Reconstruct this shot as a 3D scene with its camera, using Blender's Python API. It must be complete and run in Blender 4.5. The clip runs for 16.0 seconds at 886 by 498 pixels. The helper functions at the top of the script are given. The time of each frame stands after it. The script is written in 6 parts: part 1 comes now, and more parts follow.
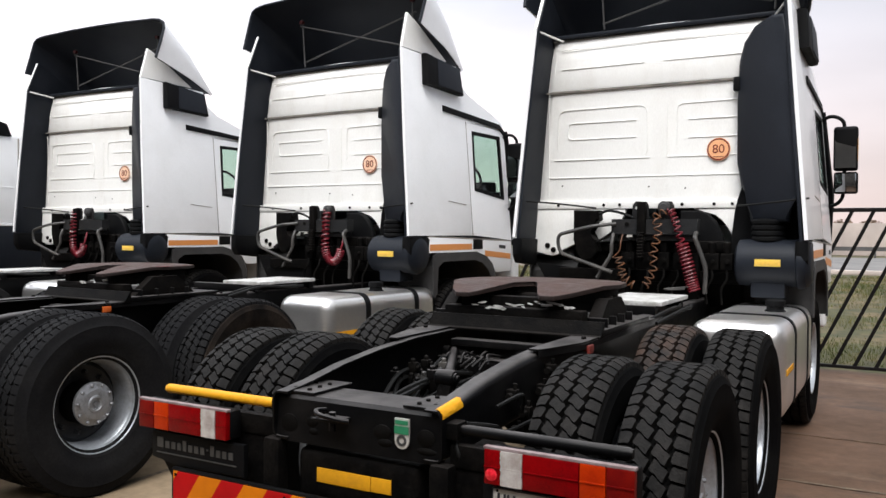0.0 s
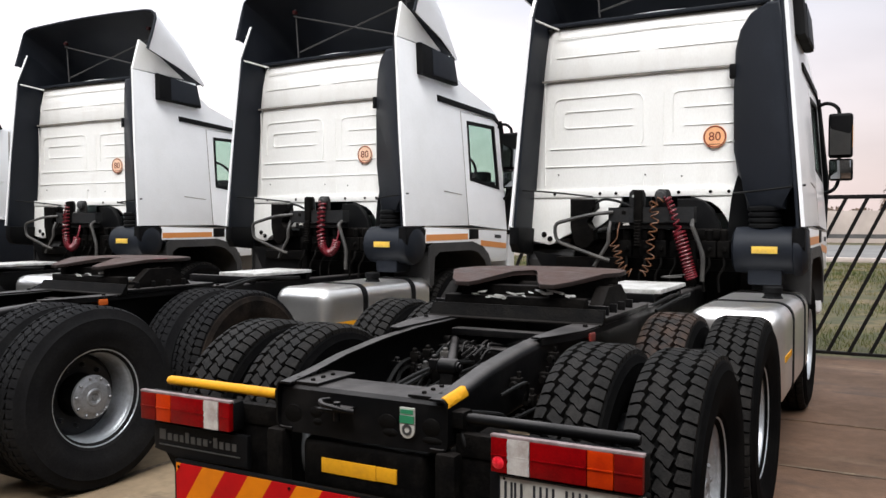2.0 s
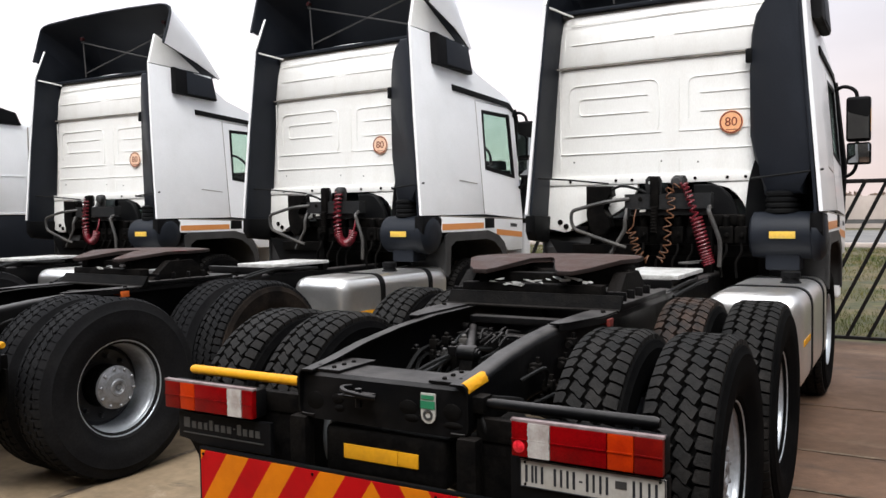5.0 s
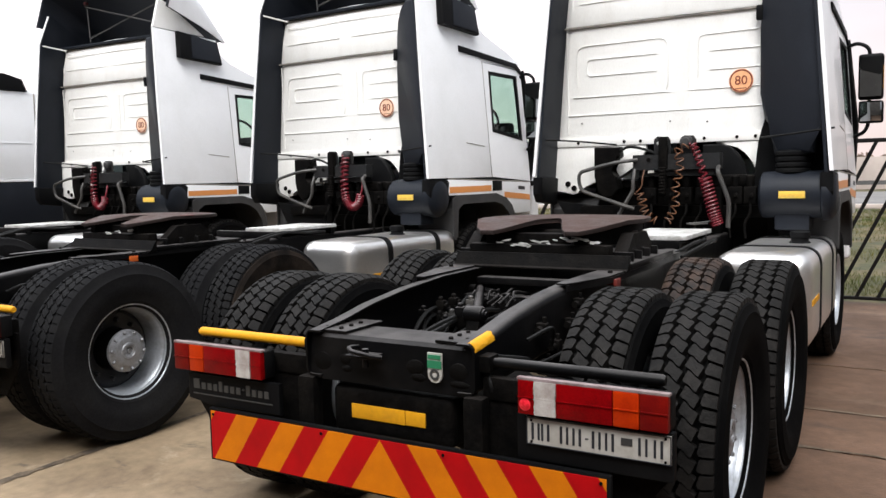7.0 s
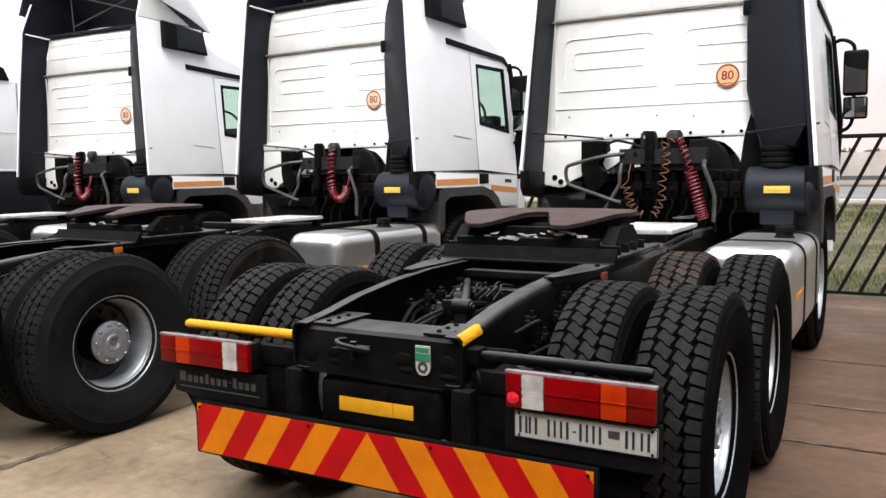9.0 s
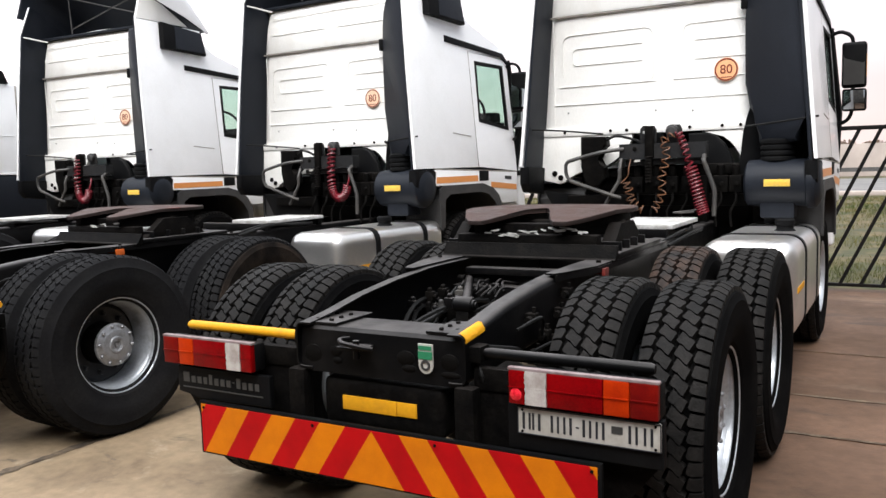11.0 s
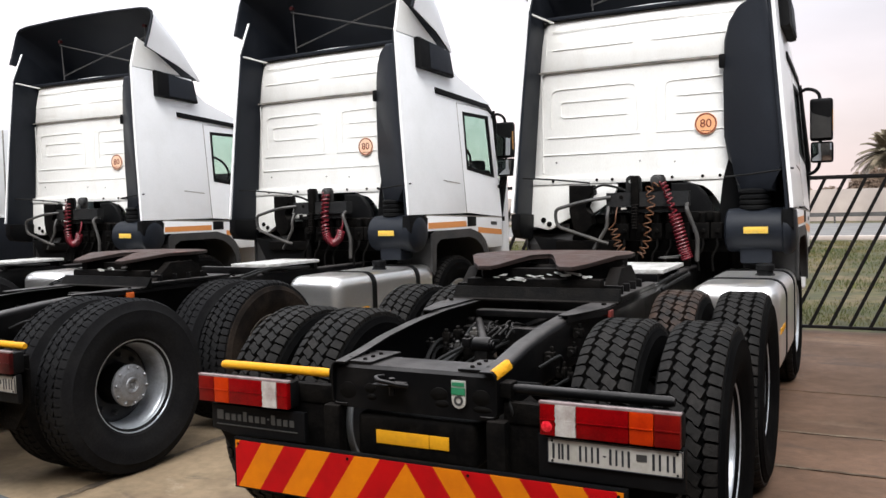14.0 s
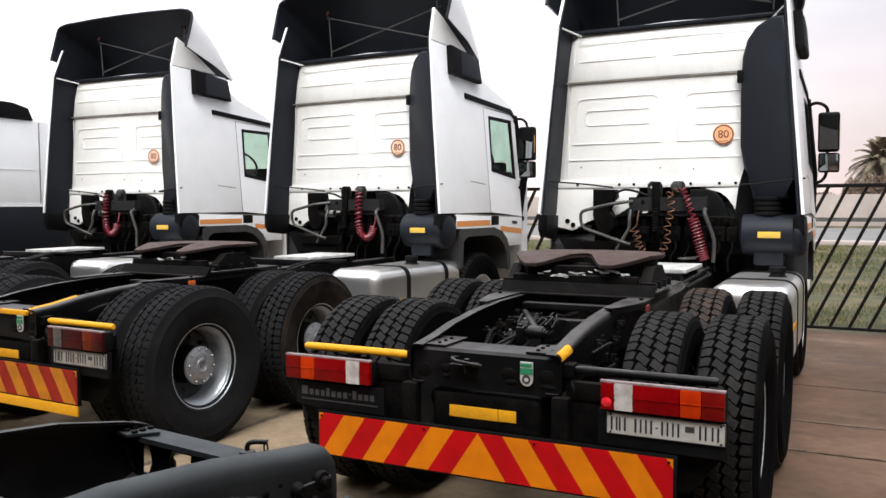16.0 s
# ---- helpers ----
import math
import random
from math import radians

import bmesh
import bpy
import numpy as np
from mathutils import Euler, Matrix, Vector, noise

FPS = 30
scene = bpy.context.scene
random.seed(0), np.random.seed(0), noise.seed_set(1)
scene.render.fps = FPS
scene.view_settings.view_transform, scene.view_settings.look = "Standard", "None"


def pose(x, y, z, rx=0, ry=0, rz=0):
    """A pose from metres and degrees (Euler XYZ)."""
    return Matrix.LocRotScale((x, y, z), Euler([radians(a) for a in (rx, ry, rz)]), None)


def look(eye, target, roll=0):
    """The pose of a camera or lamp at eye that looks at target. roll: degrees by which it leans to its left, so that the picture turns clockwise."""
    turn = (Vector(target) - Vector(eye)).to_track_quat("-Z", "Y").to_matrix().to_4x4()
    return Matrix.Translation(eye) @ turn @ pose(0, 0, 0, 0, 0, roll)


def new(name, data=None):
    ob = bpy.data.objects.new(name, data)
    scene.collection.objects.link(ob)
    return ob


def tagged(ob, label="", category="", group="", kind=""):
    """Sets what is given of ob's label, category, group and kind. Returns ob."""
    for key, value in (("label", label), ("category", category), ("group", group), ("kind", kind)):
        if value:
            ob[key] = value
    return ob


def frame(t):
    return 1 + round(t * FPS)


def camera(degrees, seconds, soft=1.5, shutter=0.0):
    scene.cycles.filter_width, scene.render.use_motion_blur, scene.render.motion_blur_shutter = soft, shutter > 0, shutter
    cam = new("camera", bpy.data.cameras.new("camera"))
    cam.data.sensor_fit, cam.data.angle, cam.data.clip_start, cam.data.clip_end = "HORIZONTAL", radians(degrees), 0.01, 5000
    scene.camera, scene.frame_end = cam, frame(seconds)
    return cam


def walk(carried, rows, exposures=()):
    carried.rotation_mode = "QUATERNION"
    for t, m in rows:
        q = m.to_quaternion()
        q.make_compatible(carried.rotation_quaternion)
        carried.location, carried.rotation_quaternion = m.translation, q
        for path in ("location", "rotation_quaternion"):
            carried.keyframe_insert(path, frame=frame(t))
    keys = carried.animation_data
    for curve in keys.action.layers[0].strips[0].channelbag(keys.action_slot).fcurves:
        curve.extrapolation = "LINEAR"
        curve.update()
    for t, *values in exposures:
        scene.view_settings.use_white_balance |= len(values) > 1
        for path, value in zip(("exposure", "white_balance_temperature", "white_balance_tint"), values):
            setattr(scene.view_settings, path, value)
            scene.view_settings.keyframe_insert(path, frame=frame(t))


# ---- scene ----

# camera: seconds, place, yaw, pitch, roll
PATH = [
    (0.0, 1.926, -2.609, 1.685, 29.61, -1.36, 0.34),
    (0.5, 1.902, -2.601, 1.683, 28.94, -1.50, 0.51),
    (1.0, 1.888, -2.618, 1.680, 28.50, -1.79, 0.20),
    (1.5, 1.883, -2.623, 1.685, 28.68, -1.90, -0.35),
    (2.0, 1.879, -2.621, 1.675, 29.03, -1.99, -0.13),
    (2.5, 1.870, -2.652, 1.673, 29.26, -1.58, 0.10),
    (3.0, 1.875, -2.627, 1.675, 28.57, -1.68, -0.17),
    (3.5, 1.881, -2.641, 1.676, 29.38, -1.75, -0.44),
    (4.0, 1.887, -2.654, 1.673, 29.91, -2.30, -0.86),
    (4.2, 1.883, -2.648, 1.671, 30.13, -2.37, -1.11),
    (6.3, 1.880, -2.663, 1.658, 29.91, -3.74, -0.43),
    (6.5, 1.887, -2.661, 1.657, 29.49, -4.06, -1.51),
    (7.0, 1.888, -2.641, 1.644, 30.75, -5.09, -1.32),
    (7.5, 1.881, -2.647, 1.648, 30.35, -6.04, -1.16),
    (8.0, 1.892, -2.635, 1.644, 30.22, -5.55, -1.55),
    (8.2, 1.873, -2.646, 1.640, 30.04, -5.70, -1.25),
    (10.3, 1.881, -2.644, 1.656, 29.43, -5.29, -0.94),
    (10.5, 1.872, -2.653, 1.655, 29.34, -5.58, -1.39),
    (11.0, 1.878, -2.653, 1.650, 29.79, -5.82, -1.71),
    (11.5, 1.866, -2.664, 1.625, 27.29, -8.37, -0.81),
    (12.0, 1.848, -2.602, 1.625, 28.10, -7.84, -2.61),
    (12.5, 1.805, -2.518, 1.637, 29.72, -7.51, -3.53),
    (13.0, 1.722, -2.663, 1.676, 25.49, -5.77, -2.93),
    (13.5, 1.662, -2.864, 1.687, 23.98, -5.03, -0.76),
    (14.0, 1.765, -3.031, 1.689, 27.22, -2.89, -1.42),
    (14.5, 1.831, -3.186, 1.715, 28.43, -3.98, -3.13),
    (15.0, 1.756, -3.342, 1.716, 27.91, -3.09, -1.59),
    (15.5, 1.657, -3.554, 1.712, 25.90, -4.96, -2.05),
    (16.0, 1.653, -3.666, 1.726, 26.70, -3.15, -0.20),
]
cam = camera(56.79, 16.0, soft=1.5)
walk(cam, [(t, pose(x, y, z, 90 + p, 0, w) @ pose(0, 0, 0, 0, 0, r)) for t, x, y, z, w, p, r in PATH],
     exposures=[(0.0, 1.04), (4.2, 1.03), (6.5, 1.10), (8.0, 1.31), (11.0, 1.33), (11.5, 1.24), (12.5, 1.53), (13.5, 1.51), (14.0, 1.18), (14.5, 1.15), (15.0, 1.17), (15.5, 1.09), (16.0, 1.18)])

# ---- world, sun ----
world = bpy.data.worlds.new("overcast_sky")
scene.world = world
world.use_nodes = True
wn, wl = world.node_tree.nodes, world.node_tree.links
wn.clear()
w_out = wn.new("ShaderNodeOutputWorld")
w_bg = wn.new("ShaderNodeBackground")
w_sky = wn.new("ShaderNodeTexSky")
w_sky.sky_type = "NISHITA"
w_sky.sun_disc = False
w_sky.sun_elevation = radians(55)
w_sky.sun_rotation = radians(150)
w_sky.dust_density = 4.0
w_co = wn.new("ShaderNodeTexCoord")
w_sep = wn.new("ShaderNodeSeparateXYZ")
w_ramp = wn.new("ShaderNodeValToRGB")      # cloud colour by height above the horizon
w_ramp.color_ramp.elements[0].position, w_ramp.color_ramp.elements[0].color = 0.0, (0.92, 0.745, 0.71, 1)
w_ramp.color_ramp.elements[1].position, w_ramp.color_ramp.elements[1].color = 1.0, (2.25, 2.32, 2.42, 1)
e = w_ramp.color_ramp.elements.new(0.62)
e.color = (1.30, 1.35, 1.44, 1)
e = w_ramp.color_ramp.elements.new(0.15)
e.color = (0.84, 0.765, 0.785, 1)
e = w_ramp.color_ramp.elements.new(0.29)
e.color = (0.60, 0.615, 0.675, 1)
w_map = wn.new("ShaderNodeMapping")
w_map.inputs["Scale"].default_value = (1.0, 1.0, 3.0)
w_noise = wn.new("ShaderNodeTexNoise")
w_noise.inputs["Scale"].default_value = 2.2
w_noise.inputs["Detail"].default_value = 5
w_cloud = wn.new("ShaderNodeMapRange")
w_cloud.inputs["From Min"].default_value, w_cloud.inputs["From Max"].default_value = 0.3, 0.7
w_cloud.inputs["To Min"].default_value, w_cloud.inputs["To Max"].default_value = 0.82, 1.14
w_side = wn.new("ShaderNodeMapRange")       # the cloud is thinner, so brighter, to the west
w_side.inputs["From Min"].default_value, w_side.inputs["From Max"].default_value = -0.8, 0.35
w_side.inputs["To Min"].default_value, w_side.inputs["To Max"].default_value = 1.25, 0.40
w_mul = wn.new("ShaderNodeMath")
w_mul.operation = "MULTIPLY"
w_scale = wn.new("ShaderNodeVectorMath")
w_scale.operation = "SCALE"
w_dim = wn.new("ShaderNodeVectorMath")
w_dim.operation = "SCALE"
w_dim.inputs["Scale"].default_value = 0.10
w_mix = wn.new("ShaderNodeMix")
w_mix.data_type = "RGBA"
w_mix.inputs["Factor"].default_value = 0.88
wl.new(w_co.outputs["Generated"], w_sep.inputs[0])
wl.new(w_sep.outputs["Z"], w_ramp.inputs["Fac"])
wl.new(w_co.outputs["Generated"], w_map.inputs["Vector"])
wl.new(w_map.outputs[0], w_noise.inputs["Vector"])
wl.new(w_noise.outputs["Fac"], w_cloud.inputs["Value"])
wl.new(w_sep.outputs["X"], w_side.inputs["Value"])
wl.new(w_cloud.outputs[0], w_mul.inputs[0])
wl.new(w_side.outputs[0], w_mul.inputs[1])
wl.new(w_ramp.outputs["Color"], w_scale.inputs[0])
wl.new(w_mul.outputs[0], w_scale.inputs["Scale"])
wl.new(w_sky.outputs["Color"], w_dim.inputs[0])
wl.new(w_dim.outputs[0], w_mix.inputs["A"])
wl.new(w_scale.outputs[0], w_mix.inputs["B"])
wl.new(w_mix.outputs["Result"], w_bg.inputs["Color"])
w_bg.inputs["Strength"].default_value = 0.85
wl.new(w_bg.outputs[0], w_out.inputs[0])

sun = new("sun", bpy.data.lights.new("sun", "SUN"))
sun.data.energy = 1.9
sun.data.angle = radians(40)
sun.data.color = (1.0, 0.985, 0.97)
sun.matrix_world = look((4, -10, 15.5), (0, 0, 0))

# ---- materials ----
MATS = {}


def material(name, base, rough=0.5, metal=0.0, second=None, scale=4.0, spread=(0.4, 0.65), fine=0.0, fine_scale=60.0,
             bump=0.0, bump_scale=80.0, random=0.0, coat=0.0, spec=0.5, rough_var=0.0, stretch=(1, 1, 1), dust=None, blots=()):
    """A surface: base colour, a second colour in stains of size 1/scale m, fine grain, relief."""
    m = bpy.data.materials.new(name)
    m.use_nodes = True
    n, l = m.node_tree.nodes, m.node_tree.links
    b = n["Principled BSDF"]
    b.inputs["Roughness"].default_value = rough
    b.inputs["Metallic"].default_value = metal
    b.inputs["Specular IOR Level"].default_value = spec
    b.inputs["Coat Weight"].default_value = coat
    co = n.new("ShaderNodeTexCoord")
    mp = n.new("ShaderNodeMapping")
    mp.inputs["Scale"].default_value = stretch
    l.new(co.outputs["Object"], mp.inputs["Vector"])
    col = None
    first = n.new("ShaderNodeRGB")
    first.outputs[0].default_value = (*base, 1)
    col = first.outputs[0]
    if second:
        t = n.new("ShaderNodeTexNoise")
        t.inputs["Scale"].default_value = scale
        t.inputs["Detail"].default_value = 7
        t.inputs["Roughness"].default_value = 0.62
        l.new(mp.outputs[0], t.inputs["Vector"])
        r = n.new("ShaderNodeMapRange")
        r.inputs["From Min"].default_value, r.inputs["From Max"].default_value = spread
        l.new(t.outputs["Fac"], r.inputs["Value"])
        x = n.new("ShaderNodeMix")
        x.data_type = "RGBA"
        l.new(r.outputs[0], x.inputs["Factor"])
        l.new(col, x.inputs["A"])
        x.inputs["B"].default_value = (*second, 1)
        col = x.outputs["Result"]
        if rough_var:
            rr = n.new("ShaderNodeMapRange")
            rr.inputs["To Min"].default_value, rr.inputs["To Max"].default_value = rough, min(1, rough + rough_var)
            l.new(r.outputs[0], rr.inputs["Value"])
            l.new(rr.outputs[0], b.inputs["Roughness"])
    for tint, size, lo, hi, amount, pull in blots:
        # stains with soft, ragged edges
        mq = n.new("ShaderNodeMapping")
        mq.inputs["Scale"].default_value = pull
        l.new(co.outputs["Object"], mq.inputs["Vector"])
        t = n.new("ShaderNodeTexNoise")
        t.inputs["Scale"].default_value = size
        t.inputs["Detail"].default_value = 9
        t.inputs["Roughness"].default_value = 0.66
        t.inputs["Distortion"].default_value = 0.5
        l.new(mq.outputs[0], t.inputs["Vector"])
        r = n.new("ShaderNodeMapRange")
        r.inputs["From Min"].default_value, r.inputs["From Max"].default_value = lo, hi
        r.inputs["To Max"].default_value = amount
        l.new(t.outputs["Fac"], r.inputs["Value"])
        x = n.new("ShaderNodeMix")
        x.data_type = "RGBA"
        l.new(r.outputs[0], x.inputs["Factor"])
        l.new(col, x.inputs["A"])
        x.inputs["B"].default_value = (*tint, 1)
        col = x.outputs["Result"]
    if fine:
        t = n.new("ShaderNodeTexNoise")
        t.inputs["Scale"].default_value = fine_scale
        t.inputs["Detail"].default_value = 4
        l.new(mp.outputs[0], t.inputs["Vector"])
        r = n.new("ShaderNodeMapRange")
        r.inputs["From Min"].default_value, r.inputs["From Max"].default_value = 0.3, 0.7
        r.inputs["To Min"].default_value, r.inputs["To Max"].default_value = 1 - fine, 1 + fine
        l.new(t.outputs["Fac"], r.inputs["Value"])
        x = n.new("ShaderNodeVectorMath")
        x.operation = "SCALE"
        l.new(col, x.inputs[0])
        l.new(r.outputs[0], x.inputs["Scale"])
        col = x.outputs[0]
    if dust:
        # settled dust and light from above, both put into the upward faces' colour
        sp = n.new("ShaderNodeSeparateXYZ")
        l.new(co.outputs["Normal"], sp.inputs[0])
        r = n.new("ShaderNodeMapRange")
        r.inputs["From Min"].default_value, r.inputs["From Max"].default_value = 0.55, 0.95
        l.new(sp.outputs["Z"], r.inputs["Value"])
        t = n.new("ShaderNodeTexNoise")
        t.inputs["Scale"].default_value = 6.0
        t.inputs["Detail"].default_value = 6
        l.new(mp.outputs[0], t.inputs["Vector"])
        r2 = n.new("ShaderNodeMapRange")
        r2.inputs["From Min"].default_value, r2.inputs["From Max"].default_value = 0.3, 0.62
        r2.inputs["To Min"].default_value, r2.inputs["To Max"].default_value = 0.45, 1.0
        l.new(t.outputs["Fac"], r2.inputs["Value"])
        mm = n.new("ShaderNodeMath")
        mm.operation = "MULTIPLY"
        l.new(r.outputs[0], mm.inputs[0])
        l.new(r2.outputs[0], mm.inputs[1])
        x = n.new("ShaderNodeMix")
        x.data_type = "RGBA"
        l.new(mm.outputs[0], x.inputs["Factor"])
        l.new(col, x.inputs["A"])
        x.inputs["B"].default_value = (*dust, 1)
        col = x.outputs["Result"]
    if random:
        o = n.new("ShaderNodeObjectInfo")
        r = n.new("ShaderNodeMapRange")
        r.inputs["To Min"].default_value, r.inputs["To Max"].default_value = 1 - random, 1 + random
        l.new(o.outputs["Random"], r.inputs["Value"])
        x = n.new("ShaderNodeVectorMath")
        x.operation = "SCALE"
        l.new(col, x.inputs[0])
        l.new(r.outputs[0], x.inputs["Scale"])
        col = x.outputs[0]
    l.new(col, b.inputs["Base Color"])
    if bump:
        t = n.new("ShaderNodeTexNoise")
        t.inputs["Scale"].default_value = bump_scale
        t.inputs["Detail"].default_value = 5
        l.new(mp.outputs[0], t.inputs["Vector"])
        u = n.new("ShaderNodeBump")
        u.inputs["Strength"].default_value = bump
        u.inputs["Distance"].default_value = 0.01
        l.new(t.outputs["Fac"], u.inputs["Height"])
        l.new(u.outputs[0], b.inputs["Normal"])
    MATS[name] = m
    return m


WHITE = material("white_paint", (0.84, 0.835, 0.81), 0.32, second=(0.75, 0.73, 0.695), scale=2.6, spread=(0.5, 0.82), fine=0.03, rough_var=0.25, coat=0.25, stretch=(1.6, 1.6, 0.6))
SIDE_WHITE = material("silver_white_paint", (0.83, 0.835, 0.85), 0.30, second=(0.75, 0.755, 0.76), scale=1.6, spread=(0.45, 0.8), fine=0.02, coat=0.3)
SEAM = material("seam_sealer", (0.16, 0.15, 0.14), 0.7, second=(0.32, 0.29, 0.25), scale=9)
BLACK = material("black_plastic", (0.0032, 0.0033, 0.0038), 0.52, second=(0.0065, 0.0065, 0.0064), scale=3, spread=(0.45, 0.75), fine=0.15, bump=0.06, bump_scale=150, rough_var=0.25, spec=0.09)
LINER = material("fairing_liner", (0.0090, 0.0112, 0.0160), 0.48, second=(0.018, 0.021, 0.028), scale=2, spread=(0.5, 0.8), fine=0.1, bump=0.08, bump_scale=90, rough_var=0.25, spec=0.18)
# dust= in these steels also paints in the brighter, sky-lit tops
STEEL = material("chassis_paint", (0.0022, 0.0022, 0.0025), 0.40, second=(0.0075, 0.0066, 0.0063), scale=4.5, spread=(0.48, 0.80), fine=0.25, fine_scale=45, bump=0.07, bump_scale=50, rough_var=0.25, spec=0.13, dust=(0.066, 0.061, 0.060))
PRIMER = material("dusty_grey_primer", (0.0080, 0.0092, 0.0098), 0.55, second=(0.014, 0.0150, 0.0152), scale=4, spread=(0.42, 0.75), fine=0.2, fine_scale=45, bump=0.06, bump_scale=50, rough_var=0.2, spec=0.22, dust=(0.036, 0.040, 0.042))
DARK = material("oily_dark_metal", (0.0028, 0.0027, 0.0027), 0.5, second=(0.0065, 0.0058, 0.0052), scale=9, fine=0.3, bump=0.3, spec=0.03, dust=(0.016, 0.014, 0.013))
RUBBER = material("tyre_rubber", (0.0028, 0.0028, 0.003), 0.8, second=(0.007, 0.0068, 0.0065), scale=5, spread=(0.45, 0.8), fine=0.2, bump=0.2, bump_scale=120, spec=0.02)
DUSTY_RUBBER = material("dusty_tyre_rubber", (0.006, 0.0053, 0.005), 0.85, second=(0.021, 0.016, 0.013), scale=3.2, spread=(0.40, 0.62), fine=0.25, bump=0.2, bump_scale=120, spec=0.04)
# tyre rubber with the haze over the farther trucks mixed into its colour
HAZE_RUBBER = material("grey_dusted_rubber", (0.0090, 0.0090, 0.0098), 0.8, second=(0.0155, 0.0152, 0.0152), scale=4, spread=(0.42, 0.78), fine=0.2, bump=0.2, bump_scale=120, spec=0.05)
TREAD = material("tread_rubber", (0.0065, 0.0062, 0.0060), 0.68, second=(0.020, 0.0178, 0.0163), scale=7, spread=(0.40, 0.8), fine=0.25, bump=0.35, bump_scale=110, random=0.1, spec=0.11)
CLAY_TREAD = material("clay_dusted_tread", (0.010, 0.0085, 0.008), 0.7, second=(0.046, 0.027, 0.019), scale=9, spread=(0.40, 0.66), fine=0.2, bump=0.3, bump_scale=110, spec=0.2)
RIM = material("rim_silver", (0.47, 0.50, 0.54), 0.38, metal=0.6, second=(0.30, 0.30, 0.295), scale=9, spread=(0.5, 0.8), fine=0.08, rough_var=0.25)
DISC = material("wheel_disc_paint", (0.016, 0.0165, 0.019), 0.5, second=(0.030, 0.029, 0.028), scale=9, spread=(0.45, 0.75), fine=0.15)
HUB = material("hub_silver", (0.27, 0.275, 0.29), 0.42, metal=0.4, second=(0.13, 0.13, 0.13), scale=22, spread=(0.5, 0.75), fine=0.1)
ALU = material("aluminium_tank", (0.78, 0.765, 0.75), 0.28, metal=0.93, second=(0.67, 0.655, 0.64), scale=3, spread=(0.45, 0.8), fine=0.03, bump=0.02, bump_scale=12, rough_var=0.2)
DECK = material("deck_plate", (0.66, 0.66, 0.65), 0.45, metal=0.3, second=(0.38, 0.37, 0.35), scale=8, fine=0.1, bump=0.3, bump_scale=60)
# dust= here browns the upward faces and leaves the plate's edges dark
RUST = material("rusted_greasy_steel", (0.020, 0.0118, 0.0100), 0.5, second=(0.011, 0.0075, 0.0068), scale=6, spread=(0.4, 0.65), fine=0.25, bump=0.35, bump_scale=55, rough_var=0.25, spec=0.25, dust=(0.050, 0.026, 0.021))
YELLOW = material("yellow_tape", (0.62, 0.29, 0.010), 0.5, second=(0.47, 0.21, 0.015), scale=14, spread=(0.5, 0.8), fine=0.06, spec=0.2)
ORANGE = material("orange_reflector", (0.60, 0.168, 0.003), 0.45, second=(0.50, 0.135, 0.004), scale=5, fine=0.05, fine_scale=300, spec=0.12)
RED = material("red_reflector", (0.41, 0.003, 0.005), 0.45, second=(0.32, 0.003, 0.005), scale=5, fine=0.05, fine_scale=300, spec=0.12)
LENS_RED = material("red_lens", (0.20, 0.0013, 0.0025), 0.25, second=(0.12, 0.001, 0.002), scale=9, fine=0.15, fine_scale=200, spec=0.12)
LENS_DARK = material("dark_red_lens", (0.11, 0.003, 0.003), 0.28, second=(0.15, 0.005, 0.003), scale=12, fine=0.12, fine_scale=200, spec=0.12)
LENS_ORANGE = material("orange_lens", (0.42, 0.030, 0.002), 0.28, second=(0.32, 0.018, 0.002), scale=12, fine=0.1, fine_scale=200, spec=0.12)
GRIMY_RED = material("grimy_red_lens", (0.020, 0.003, 0.003), 0.45, second=(0.060, 0.004, 0.004), scale=8, fine=0.3, fine_scale=90, spec=0.12)
GRIMY_ORANGE = material("grimy_orange_lens", (0.060, 0.009, 0.004), 0.45, second=(0.15, 0.020, 0.005), scale=8, fine=0.3, fine_scale=90, spec=0.12)
GRIMY_WHITE = material("grimy_white_lens", (0.06, 0.053, 0.050), 0.45, second=(0.13, 0.11, 0.10), scale=10, fine=0.25, spec=0.15)
FADED_ORANGE = material("dusty_orange_reflector", (0.45, 0.165, 0.010), 0.6, second=(0.34, 0.12, 0.012), scale=5, fine=0.15, fine_scale=120, spec=0.12)
FADED_RED = material("dusty_red_reflector", (0.27, 0.016, 0.008), 0.6, second=(0.19, 0.014, 0.008), scale=5, fine=0.15, fine_scale=120, spec=0.12)
DUSTY_PLATE = material("dusty_plate_white", (0.30, 0.285, 0.26), 0.5, second=(0.18, 0.165, 0.145), scale=12, spread=(0.4, 0.7), fine=0.2)
LENS_WHITE = material("white_lens", (0.46, 0.43, 0.41), 0.25, second=(0.30, 0.26, 0.24), scale=18, spec=0.4)
SPOT_RED = material("reflex_red", (0.55, 0.008, 0.018), 0.2, second=(0.85, 0.03, 0.05), scale=60, spec=0.5)
LAMP_RIM = material("lamp_housing_edge", (0.24, 0.19, 0.19), 0.6, second=(0.16, 0.11, 0.11), scale=20, spec=0.2)
PLATE = material("plate_white", (0.43, 0.415, 0.385), 0.35, second=(0.30, 0.28, 0.24), scale=14, spread=(0.5, 0.75))
PLATE_INK = material("plate_ink", (0.012, 0.014, 0.02), 0.5)
GREY_INK = material("grey_lettering", (0.034, 0.034, 0.034), 0.5)
STICKER = material("speed_sticker", (0.86, 0.46, 0.24), 0.45, second=(0.8, 0.4, 0.2), scale=20)
